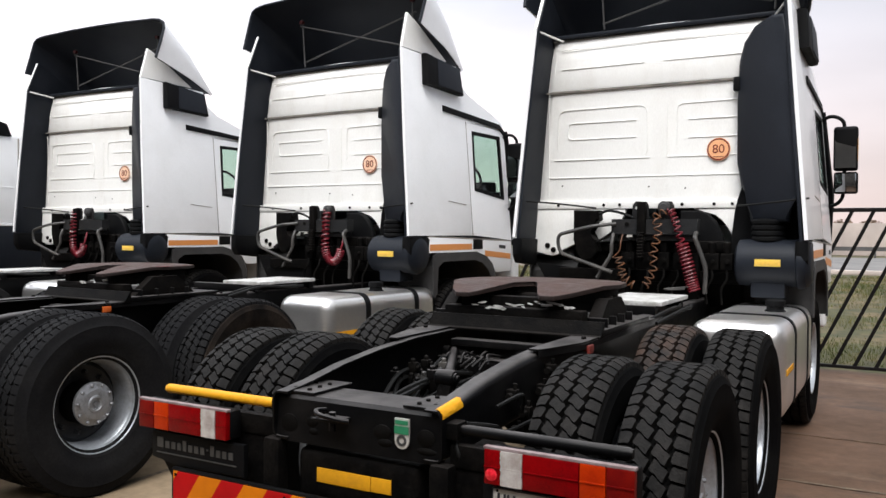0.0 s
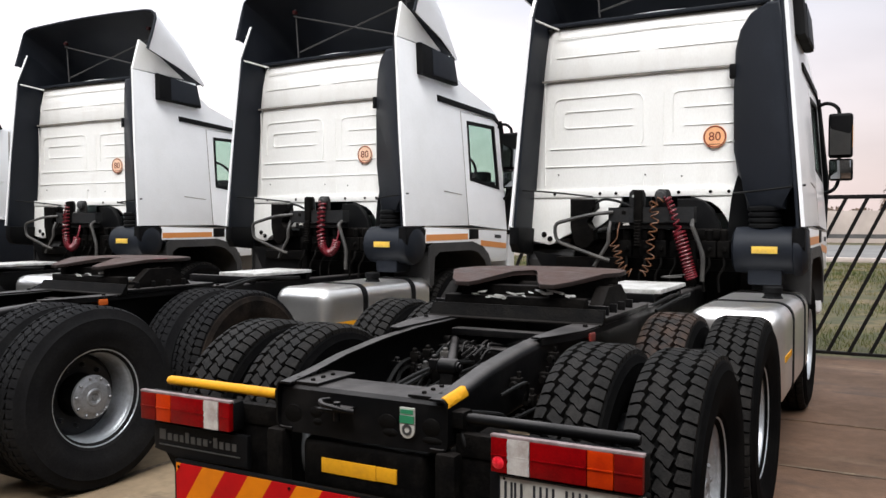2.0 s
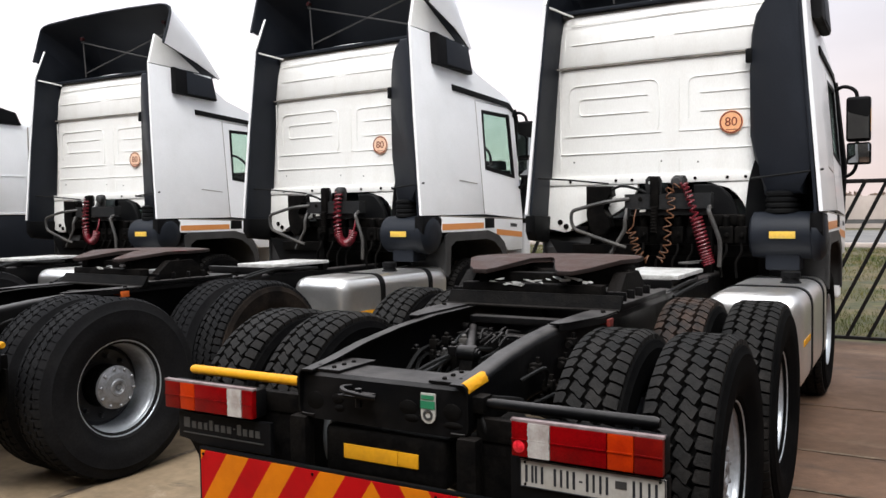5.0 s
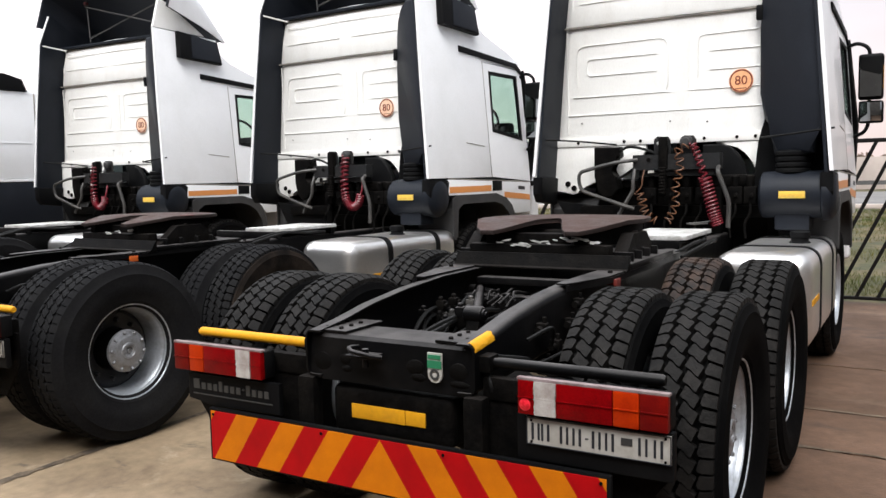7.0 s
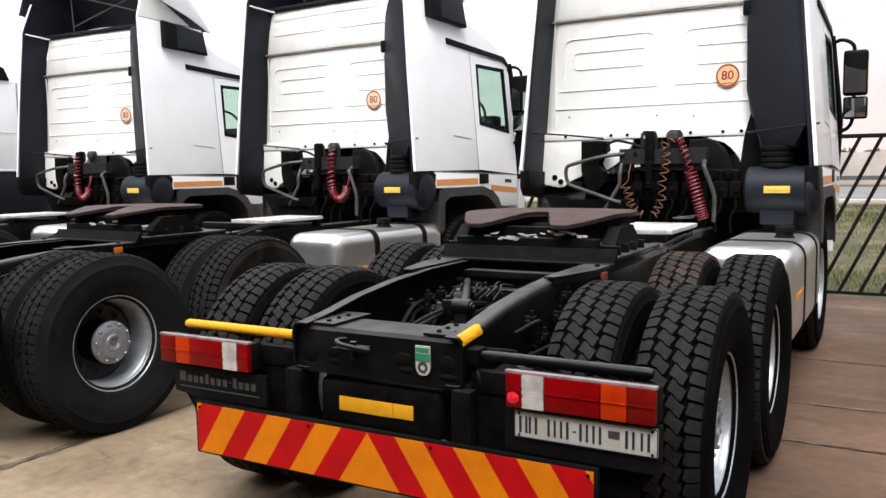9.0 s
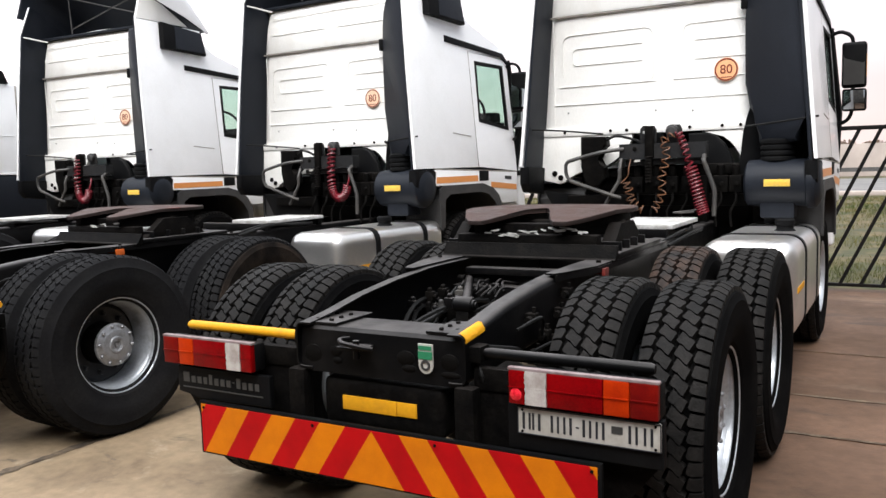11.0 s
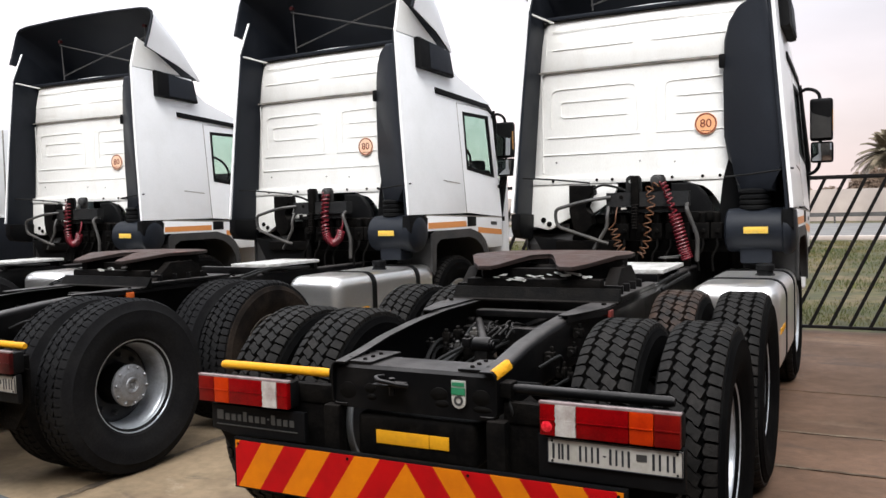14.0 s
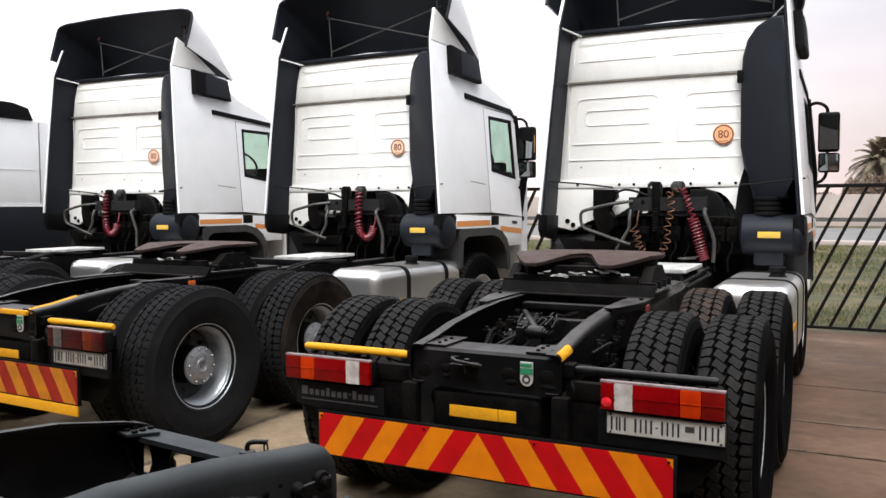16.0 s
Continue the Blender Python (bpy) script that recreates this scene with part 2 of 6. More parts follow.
FADED_STICKER = material("faded_speed_sticker", (0.84, 0.60, 0.44), 0.5, second=(0.82, 0.50, 0.32), scale=14, spread=(0.4, 0.7))
STICKER_INK = material("speed_sticker_ink", (0.17, 0.022, 0.010), 0.5)
GREEN = material("green_band", (0.02, 0.17, 0.08), 0.4)
STRIPE = material("orange_stripe", (0.70, 0.27, 0.07), 0.35)
COIL_RED = material("red_air_coil", (0.15, 0.004, 0.012), 0.4, second=(0.09, 0.006, 0.01), scale=9, coat=0.1)
LABEL = material("yellow_label", (0.72, 0.47, 0.07), 0.5, second=(0.6, 0.4, 0.12), scale=25, spread=(0.5, 0.7), fine=0.1)
COIL_ORANGE = material("orange_air_coil", (0.15, 0.058, 0.022), 0.5, second=(0.07, 0.035, 0.02), scale=12)
GREY = material("grey_plastic", (0.025, 0.025, 0.026), 0.6, second=(0.042, 0.040, 0.039), scale=3, fine=0.1, bump=0.15)
RACK = material("rack_paint", (0.014, 0.0145, 0.0155), 0.5, second=(0.026, 0.024, 0.023), scale=7, spread=(0.45, 0.75), fine=0.2, bump=0.1, spec=0.2)
PIPE = material("dark_pipe", (0.030, 0.029, 0.028), 0.5, second=(0.06, 0.055, 0.05), scale=7, fine=0.15)
HEDGE = material("brown_hedge", (0.13, 0.088, 0.062), 0.9, second=(0.18, 0.125, 0.09), scale=1.5, fine=0.3, fine_scale=5)
MARKER = material("orange_marker", (0.52, 0.105, 0.02), 0.25, coat=0.5)
DIRTY_MARKER = material("dirty_red_marker", (0.19, 0.026, 0.020), 0.45, second=(0.07, 0.022, 0.017), scale=30, spread=(0.4, 0.7), fine=0.2)
AMBER = material("dusty_amber_lens", (0.42, 0.20, 0.035), 0.4, second=(0.30, 0.15, 0.04), scale=30, fine=0.1)
FENCE = material("fence_paint", (0.004, 0.0034, 0.0032), 0.6, second=(0.020, 0.011, 0.008), scale=9, spread=(0.55, 0.8), fine=0.2, spec=0.15)
MIRROR = material("mirror_glass", (0.42, 0.44, 0.45), 0.04, metal=1.0)
CABLE = material("cable_black", (0.008, 0.008, 0.008), 0.55, fine=0.2, spec=0.15)
CONCRETE = material("yard_concrete", (0.27, 0.203, 0.130), 0.74, second=(0.13, 0.090, 0.056), scale=0.55, spread=(0.38, 0.75), fine=0.14, fine_scale=14, bump=0.25, bump_scale=60, random=0.08, rough_var=0.2, spec=0.3, blots=(((0.105, 0.075, 0.050), 1.1, 0.54, 0.68, 0.5, (1, 0.8, 1)), ((0.07, 0.055, 0.042), 3.6, 0.60, 0.70, 0.65, (0.6, 1, 1)), ((0.42, 0.36, 0.27), 2.3, 0.58, 0.72, 0.45, (1, 1, 1))))
# darker, browner tone for every slab east of x = 0.4
BROWN_SLAB = material("brown_concrete", (0.111, 0.061, 0.036), 0.7, second=(0.052, 0.030, 0.018), scale=0.6, spread=(0.36, 0.66), fine=0.16, fine_scale=14, bump=0.25, bump_scale=60, random=0.08, rough_var=0.25, spec=0.35, blots=(((0.040, 0.027, 0.021), 0.9, 0.54, 0.64, 0.7, (0.5, 1, 1)), ((0.165, 0.112, 0.076), 1.5, 0.56, 0.70, 0.6, (0.4, 1, 1)), ((0.030, 0.022, 0.018), 4.2, 0.61, 0.69, 0.6, (0.35, 1, 1))))
JOINT = material("joint_filler", (0.035, 0.028, 0.022), 0.9, second=(0.07, 0.055, 0.043), scale=6)
EARTH = material("grass_earth", (0.034, 0.034, 0.008), 0.95, second=(0.125, 0.083, 0.040), scale=0.7, spread=(0.46, 0.72), fine=0.45, fine_scale=5, bump=0.6, bump_scale=14)
BLADE = material("grass_blades", (0.034, 0.052, 0.005), 0.9, second=(0.115, 0.094, 0.024), scale=0.45, spread=(0.42, 0.62), fine=0.35, fine_scale=5)
UNSEEN_WALL = material("yard_wall_plaster", (0.16, 0.145, 0.13), 0.85, second=(0.10, 0.09, 0.08), scale=0.8, fine=0.15, fine_scale=10, bump=0.2)
DIRT = material("joint_dirt", (0.050, 0.037, 0.026), 0.95, second=(0.125, 0.092, 0.060), scale=7, spread=(0.4, 0.6), fine=0.35, fine_scale=40)
ASPHALT = material("asphalt", (0.098, 0.095, 0.093), 0.85, second=(0.155, 0.148, 0.14), scale=0.5, fine=0.15, fine_scale=20)
FARWALL = material("far_wall", (0.44, 0.375, 0.335), 0.8, second=(0.30, 0.26, 0.235), scale=0.25, fine=0.1, fine_scale=2)
ROOF_RED = material("faded_red_roof", (0.26, 0.085, 0.070), 0.8, second=(0.20, 0.075, 0.065), scale=0.8, fine=0.1, fine_scale=6)
GUARD = material("guard_rail", (0.085, 0.083, 0.080), 0.6, metal=0.2, second=(0.055, 0.053, 0.050), scale=1.0)
LEAF = material("palm_leaf", (0.110, 0.095, 0.055), 0.8, second=(0.15, 0.112, 0.075), scale=1.2, fine=0.3, fine_scale=6)
TRUNK = material("palm_trunk", (0.10, 0.07, 0.05), 0.9, second=(0.17, 0.12, 0.08), scale=3, fine=0.3, bump=0.8, bump_scale=8)
FABRIC = material("seat_fabric", (0.045, 0.048, 0.055), 0.9, fine=0.2)

GLASS = bpy.data.materials.new("cab_glass")
GLASS.use_nodes = True
g = GLASS.node_tree.nodes["Principled BSDF"]
g.inputs["Base Color"].default_value = (0.56, 0.70, 0.645, 1)
g.inputs["Transmission Weight"].default_value = 1.0
g.inputs["Roughness"].default_value = 0.02
g.inputs["IOR"].default_value = 1.02
g.inputs["Coat Weight"].default_value = 0.5


# ---- building tools ----
def mesh_object(name, me, parent=None, m=None, label=""):
    ob = new(name, me)
    if parent:
        ob.parent = parent
    if m:
        ob.matrix_basis = m
    if label:
        ob["label"] = label
    return ob


def finish(name, bm, mat, angle=35):
    me = bpy.data.meshes.new(name)
    bmesh.ops.recalc_face_normals(bm, faces=bm.faces[:])
    bm.to_mesh(me)
    bm.free()
    me.materials.append(mat)
    me.polygons.foreach_set("use_smooth", [True] * len(me.polygons))
    me.set_sharp_from_angle(angle=radians(angle))
    return me


CACHE = {}


def part(name, bm, mat, parent, label="", m=None):
    """One mesh object under a thing or a part. bm may be a finished mesh."""
    me = bm if isinstance(bm, bpy.types.Mesh) else finish(name, bm, mat)
    return mesh_object(name, me, parent, m, label)


def once(key, build, mat):
    """The mesh that build() makes, made once."""
    if key not in CACHE:
        CACHE[key] = finish(key, build(), mat)
    return CACHE[key]


def box(lo, hi, bevel=0.0, bm=None, m=None, seg=2):
    bm = bm or bmesh.new()
    lo, hi = Vector(lo), Vector(hi)
    mid, size = (lo + hi) / 2, hi - lo
    mat = Matrix.Translation(mid) @ Matrix.Diagonal((*size, 1))
    if m:
        mat = m @ mat
    vs = bmesh.ops.create_cube(bm, size=1, matrix=mat)["verts"]
    if bevel:
        es = list({e for v in vs for e in v.link_edges})
        bmesh.ops.bevel(bm, geom=es, offset=bevel, segments=seg, profile=0.6, affect="EDGES")
    return bm


def prism(outline, axis, a, b, bevel=0.0, bm=None, seg=2):
    """An outline in the plane across axis (x: y,z; y: x,z; z: x,y), thick from a to b."""
    bm = bm or bmesh.new()

    def at(p, h):
        return {"x": (h, p[0], p[1]), "y": (p[0], h, p[1]), "z": (p[0], p[1], h)}[axis]
    lo = [bm.verts.new(at(p, a)) for p in outline]
    hi = [bm.verts.new(at(p, b)) for p in outline]
    n = len(outline)
    fs = [bm.faces.new(lo[::-1]), bm.faces.new(hi)]
    for i in range(n):
        fs.append(bm.faces.new((lo[i], lo[(i + 1) % n], hi[(i + 1) % n], hi[i])))
    if bevel:
        es = list({e for f in fs[:2] for e in f.edges})
        bmesh.ops.bevel(bm, geom=es, offset=bevel, segments=seg, profile=0.6, affect="EDGES")
    return bm


def tube(pts, r, seg=8, bm=None, closed=False, caps=True):
    """A round bar along pts."""
    bm = bm or bmesh.new()
    pts = [Vector(p) for p in pts]
    n = len(pts)
    rings = []
    side = None
    for i, p in enumerate(pts):
        if closed:
            d = pts[(i + 1) % n] - pts[i - 1]
        else:
            d = pts[min(i + 1, n - 1)] - pts[max(i - 1, 0)]
        d.normalize()
        if side is None:
            side = d.orthogonal().normalized()
        side = (side - d * side.dot(d)).normalized()
        up = d.cross(side)
        rr = r[i] if isinstance(r, (list, tuple)) else r
        rings.append([bm.verts.new(p + (side * math.cos(a) + up * math.sin(a)) * rr) for a in (2 * math.pi * k / seg for k in range(seg))])
    for i in range(n if closed else n - 1):
        a, b = rings[i], rings[(i + 1) % n]
        for k in range(seg):
            bm.faces.new((a[k], a[(k + 1) % seg], b[(k + 1) % seg], b[k]))
    if caps and not closed:
        bm.faces.new(rings[0][::-1])
        bm.faces.new(rings[-1])
    return bm


def curve(pts, step=6):
    """A smooth line through pts."""
    p = [Vector(q) for q in pts]
    p = [2 * p[0] - p[1]] + p + [2 * p[-1] - p[-2]]
    out = []
    for i in range(1, len(p) - 2):
        for k in range(step):
            t = k / step
            a, b, c, d = p[i - 1:i + 3]
            out.append(0.5 * (2 * b + (c - a) * t + (2 * a - 5 * b + 4 * c - d) * t * t + (3 * b - a - 3 * c + d) * t ** 3))
    return out + [p[-2]]


def lathe(profile, seg=32, axis="x", bm=None, centre=(0, 0, 0)):
    """A body of turning: profile of (radius, place along the axis)."""
    bm = bm or bmesh.new()
    c = Vector(centre)
    rings = []
    for r, h in profile:
        ring = []
        for k in range(seg):
            a = 2 * math.pi * k / seg
            u, v = r * math.cos(a), r * math.sin(a)
            q = {"x": (h, v, u), "y": (u, h, v), "z": (u, v, h)}[axis]
            ring.append(bm.verts.new(c + Vector(q)))
        rings.append(ring)
    for a, b in zip(rings, rings[1:]):
        for k in range(seg):
            bm.faces.new((a[k], a[(k + 1) % seg], b[(k + 1) % seg], b[k]))
    for ring, (r, h) in ((rings[0], profile[0]), (rings[-1], profile[-1])):
        if r < 1e-6:
            bmesh.ops.pointmerge(bm, verts=ring, merge_co=ring[0].co.copy())
    return bm


def sheet(rows, thick, bm=None):
    """A skin through rows of points, with thickness."""
    bm = bm or bmesh.new()
    g = [[bm.verts.new(p) for p in r] for r in rows]
    fs = []
    for a, b in zip(g, g[1:]):
        for k in range(len(a) - 1):
            fs.append(bm.faces.new((a[k], a[k + 1], b[k + 1], b[k])))
    bmesh.ops.recalc_face_normals(bm, faces=fs)
    if thick:
        bmesh.ops.solidify(bm, geom=fs, thickness=thick)
    return bm


def thing(name, label, category, m=None, group="", kind=""):
    ob = new(name)
    ob.empty_display_size = 0.3
    if m:
        ob.matrix_basis = m
    return tagged(ob, label, category, group, kind)


def write(text, size, mat, parent, m, depth=0.002):
    """Letters as a mesh."""
    cu = bpy.data.curves.new("lettering", "FONT")
    cu.body, cu.size, cu.extrude, cu.align_x, cu.align_y = text, size, depth, "CENTER", "CENTER"
    tmp = bpy.data.objects.new("lettering", cu)
    scene.collection.objects.link(tmp)
    me = bpy.data.meshes.new_from_object(tmp.evaluated_get(bpy.context.evaluated_depsgraph_get()))
    bpy.data.objects.remove(tmp)
    me.materials.clear()
    me.materials.append(mat)
    return mesh_object("lettering", me, parent, m)


# ---- trucks ----
AXLE_Y, AXLE2_Y, FRONT_Y, HUB_Z, TYRE_R = 0.815, 2.165, 5.40, 0.555, 0.583


def side_x(z):
    """Half the cab's width at height z: it narrows towards the roof."""
    return 1.255 - 0.085 * max(z - 1.6, 0.0)


def side_panel(outline, t0, t1, sgn, bevel=0.0, hole=None):
    """A panel in the cab's side wall: outline of (y, z), from t0 to t1 out of the wall's plane."""
    bm = bmesh.new()
    if hole:
        n = len(outline)
        a = [[bm.verts.new((t, *p)) for p in o] for t in (t0, t1) for o in (outline, hole)]
        for k in range(n):
            j = (k + 1) % n
            for q in ((a[0][k], a[0][j], a[1][j], a[1][k]), (a[2][k], a[2][j], a[3][j], a[3][k]),
                      (a[0][k], a[0][j], a[2][j], a[2][k]), (a[1][k], a[1][j], a[3][j], a[3][k])):
                bm.faces.new(q)
    else:
        prism(outline, "x", t0, t1, bevel, bm)
    for v in bm.verts:
        v.co.x = sgn * (side_x(v.co.z) + v.co.x)
    return bm


def tyre_body(crown=0.547):
    half = [(0.286, 0.090), (0.300, 0.103), (0.330, 0.122), (0.336, 0.1215), (0.38, 0.147), (0.45, 0.159), (0.50, 0.152), (0.506, 0.1535), (0.512, 0.1485), (0.538, 0.139), (crown - 0.002, 0.128), (crown, 0.06)]
    return lathe([(r, -h) for r, h in half] + [(crown, 0.0)] + [(r, h) for r, h in half[::-1]], 60)


def tyre_blocks():
    """The tread: two rows of slanting blocks between two rows of shoulder blocks, parted by jagged grooves."""
    bm = bmesh.new()
    n, gap = 62, 0.0105
    pitch = 2 * math.pi * TYRE_R / n
    rng = random.Random(4)

    def col(us, zig, turn, lean, cut):
        for i in range(n):
            base, top = [], []
            lift = rng.uniform(-0.0008, 0.0008)
            line = [(u - k, (i + turn + z) * pitch + gap / 2 + c) for u, z, k, c in zip(us, zig, lean, cut)]
            line += [(u + k, (i + turn + z + 1) * pitch - gap / 2 - c) for u, z, k, c in list(zip(us, zig, lean, cut))[::-1]]
            mu, ms = sum(p[0] for p in line) / len(line), sum(p[1] for p in line) / len(line)
            for u, s in line:
                for ring, r, k in ((base, 0.543, 1.0), (top, TYRE_R + lift - 9 * max(abs(u) - 0.085, 0) ** 2, 0.985)):
                    uu, ss = mu + (u - mu) * k, ms + (s - ms) * k
                    a = ss / TYRE_R
                    ring.append(bm.verts.new((uu, r * math.sin(a), r * math.cos(a))))
            m, h = len(line), len(us)
            for k in range(h - 1):
                bm.faces.new((top[k], top[k + 1], top[m - 2 - k], top[m - 1 - k]))
            for k in range(m):
                bm.faces.new((base[k], base[(k + 1) % m], top[(k + 1) % m], top[k]))
    for c, turn in ((-0.0365, 0.0), (0.0365, 0.45)):
        col([c - 0.0285, c - 0.023, c - 0.008, c + 0.008, c + 0.023, c + 0.0285], [0.31, 0.28, 0.14, -0.14, -0.28, -0.31], turn,
            [0.0070, 0.004, 0.002, 0.002, 0.004, 0.0070], [0.007, 0.0, 0.0, 0.0, 0.0, 0.007])
    col([-0.131, -0.100, -0.086, -0.080], [0.04, 0.01, -0.02, -0.04], 0.30, [0.0, 0.0, 0.002, 0.004], [0.0, 0.0, 0.0, 0.008])
    col([0.080, 0.086, 0.100, 0.131], [0.04, 0.02, -0.01, -0.04], 0.35, [0.004, 0.002, 0.0, 0.0], [0.008, 0.0, 0.0, 0.0])
    return bm


def rim_deep():
    prof = [(0.262, -0.12), (0.264, -0.02), (0.268, 0.02), (0.276, 0.035), (0.281, 0.057), (0.294, 0.070), (0.300, 0.088),
            (0.312, 0.096), (0.318, 0.104), (0.315, 0.111), (0.306, 0.109), (0.29, 0.082), (0.286, 0.073), (0.286, -0.13), (0.262, -0.12)]
    return lathe(prof, 48)


def rim_disc():
    prof = [(0.0, -0.10), (0.17, -0.10), (0.20, -0.085), (0.235, -0.08), (0.262, -0.10), (0.262, -0.115), (0.0, -0.115)]
    return lathe(prof, 40)


def rim_front():
    prof = [(0.0, 0.10), (0.12, 0.11), (0.16, 0.105), (0.20, 0.06), (0.25, 0.05), (0.27, 0.07), (0.285, 0.10), (0.302, 0.118), (0.316, 0.130), (0.318, 0.138),
            (0.306, 0.136), (0.29, 0.11), (0.286, 0.10), (0.286, -0.13), (0.0, -0.10)]
    return lathe(prof, 48)


def hub_rear():
    prof = [(0.122, 0.016), (0.136, 0.018), (0.141, 0.027), (0.138, 0.040), (0.126, 0.048), (0.104, 0.0535), (0.100, 0.057), (0.092, 0.060), (0.058, 0.061), (0.052, 0.067), (0.040, 0.068), (0.036, 0.064), (0.029, 0.064), (0.024, 0.054), (0.015, 0.054), (0.013, 0.064), (0.0, 0.064)]
    bm = lathe(prof, 40)
    for k in range(10):
        a = 2 * math.pi * k / 10
        c = Vector((0.003, 0.122 * math.sin(a), 0.122 * math.cos(a)))
        lathe([(0.0, 0.03), (0.0115, 0.03), (0.0115, 0.054), (0.007, 0.059), (0.0, 0.059)], 6, bm=bm, centre=c)
    return bm


def hub_body():
    return lathe([(0.0, -0.13), (0.140, -0.13), (0.138, -0.04), (0.130, 0.017), (0.0, 0.017)], 28)


def wheel(truck, x, y, sgn, kind, spin, muddy=False, dusty=False, worn=False):
    """One wheel: the rim, with its tyre, tread and hub."""
    m = pose(x, y, HUB_Z, spin, 0, 0) if sgn > 0 else pose(x, y, HUB_Z, 180 + spin, 0, 180)
    rim = part("wheel", once("rim_front", rim_front, RIM) if kind == "front" else once("rim_deep", rim_deep, RIM), None, truck, "silver painted steel wheel", m)
    if dusty:
        part("tyre", once("dustytyre", tyre_body, DUSTY_RUBBER), None, rim, "black tyre with brown dust on its sidewall")
    elif worn:
        part("tyre", once("worntyre", lambda: tyre_body(0.570), HAZE_RUBBER), None, rim, "worn black tyre, its colour greyed for haze")
    else:
        part("tyre", once("tyre", tyre_body, RUBBER), None, rim, "worn black rubber tyre")
    if muddy:
        part("tread", once("mudtread", tyre_blocks, CLAY_TREAD), None, rim, "tread blocks caked with brown clay dust")
    elif worn:
        part("tread", once("worntread", tyre_blocks, HAZE_RUBBER), None, rim, "worn tread blocks, their colour greyed for haze")
    else:
        part("tread", once("tread", tyre_blocks, TREAD), None, rim, "dusty zigzag tread blocks")
    if kind != "inner":
        part("hub", once("hub", hub_rear, HUB), None, rim, "silver hub with bolts", pose(0.02 if kind == "rear" else 0.06, 0, 0))
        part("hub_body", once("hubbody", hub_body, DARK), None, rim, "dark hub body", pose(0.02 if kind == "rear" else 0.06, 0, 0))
        for k in range(10):
            a = 2 * math.pi * (k + 0.5) / 10
            part("wheel_nut", once("nut", lambda: lathe([(0.0, 0.0), (0.017, 0.0), (0.017, 0.03), (0.011, 0.042), (0.0, 0.042)], 6), DISC), None, rim, "", pose(-0.095 if kind == "rear" else 0.06, 0.195 * math.sin(a), 0.195 * math.cos(a)))
    if kind != "front":
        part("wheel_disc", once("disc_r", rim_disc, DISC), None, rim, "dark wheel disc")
    return rim


def rail(sgn, round_end=False):
    """A C-shaped side rail whose tail slopes down."""
    top = [(0.05, 1.000), (0.22, 1.020), (0.45, 1.060), (0.75, 1.092), (1.10, 1.112), (1.6, 1.112), (6.6, 1.10)]
    low = [(0.05, 0.80), (0.22, 0.80), (0.45, 0.81), (0.75, 0.825), (1.10, 0.835), (1.6, 0.835), (6.6, 0.83)]
    if round_end and sgn > 0:
        top = [(0.13, 0.998), (0.135, 1.002), (0.160, 1.010), (0.165, 1.012), (0.22, 1.029), (0.45, 1.075), (0.75, 1.10), (1.10, 1.112), (6.6, 1.10)]
        low = [(0.13, 0.984), (0.135, 0.984), (0.160, 0.984), (0.165, 0.82), (0.22, 0.80), (0.45, 0.81), (0.75, 0.825), (1.10, 0.835), (6.6, 0.83)]
    elif round_end:
        top = [(0.068, 1.006), (0.071, 1.022), (0.080, 1.032), (0.095, 1.038), (0.22, 1.052), (0.45, 1.085), (0.75, 1.108), (1.10, 1.095), (6.6, 1.10)]
        low = [(0.068, 0.82), (0.071, 0.806), (0.080, 0.80), (0.095, 0.80), (0.22, 0.80), (0.45, 0.81), (0.75, 0.825), (1.10, 0.835), (6.6, 0.83)]
    bm = bmesh.new()
    rows = []
    for (y, zt), (_, zl) in zip(top, low):
        o, i, w = 0.415, 0.335, 0.009
        q = 0.034 if not round_end else min(0.056, (zt - zl) * 0.4)
        prof = [(i, zt), (o - q, zt), (o - q * 0.62, zt - q * 0.07), (o - q * 0.29, zt - q * 0.29), (o - q * 0.07, zt - q * 0.62), (o, zt - q), (o, zl + q), (o - q * 0.07, zl + q * 0.62), (o - q * 0.29, zl + q * 0.29), (o - q * 0.62, zl + q * 0.07), (o - q, zl), (i, zl), (i, zl + w), (o - q, zl + w), (o - w - q * 0.25, zl + q * 0.35), (o - w, zl + q), (o - w, zt - q), (o - w - q * 0.25, zt - q * 0.35), (o - q, zt - w), (i, zt - w)]
        rows.append([bm.verts.new((sgn * px, y, pz)) for px, pz in prof])
    n = len(rows[0])
    for a, b in zip(rows, rows[1:]):
        for k in range(n):
            bm.faces.new((a[k], a[(k + 1) % n], b[(k + 1) % n], b[k]))
    bm.faces.new(rows[0])
    bm.faces.new(rows[-1])
    return bm


def coil(pts, turns, r, wire):
    """An air line wound as a spring along a smooth line."""
    line = curve(pts, 24)
    n = turns * 10
    side = None
    out = []
    for k in range(n + 1):
        f = k / n * (len(line) - 1)
        i = min(int(f), len(line) - 2)
        p = line[i].lerp(line[i + 1], f - i)
        d = (line[i + 1] - line[i]).normalized()
        side = d.orthogonal().normalized() if side is None else (side - d * side.dot(d)).normalized()
        a = 2 * math.pi * turns * k / n
        out.append(p + (side * math.cos(a) + d.cross(side) * math.sin(a)) * r)
    return tube(out, wire, 5)


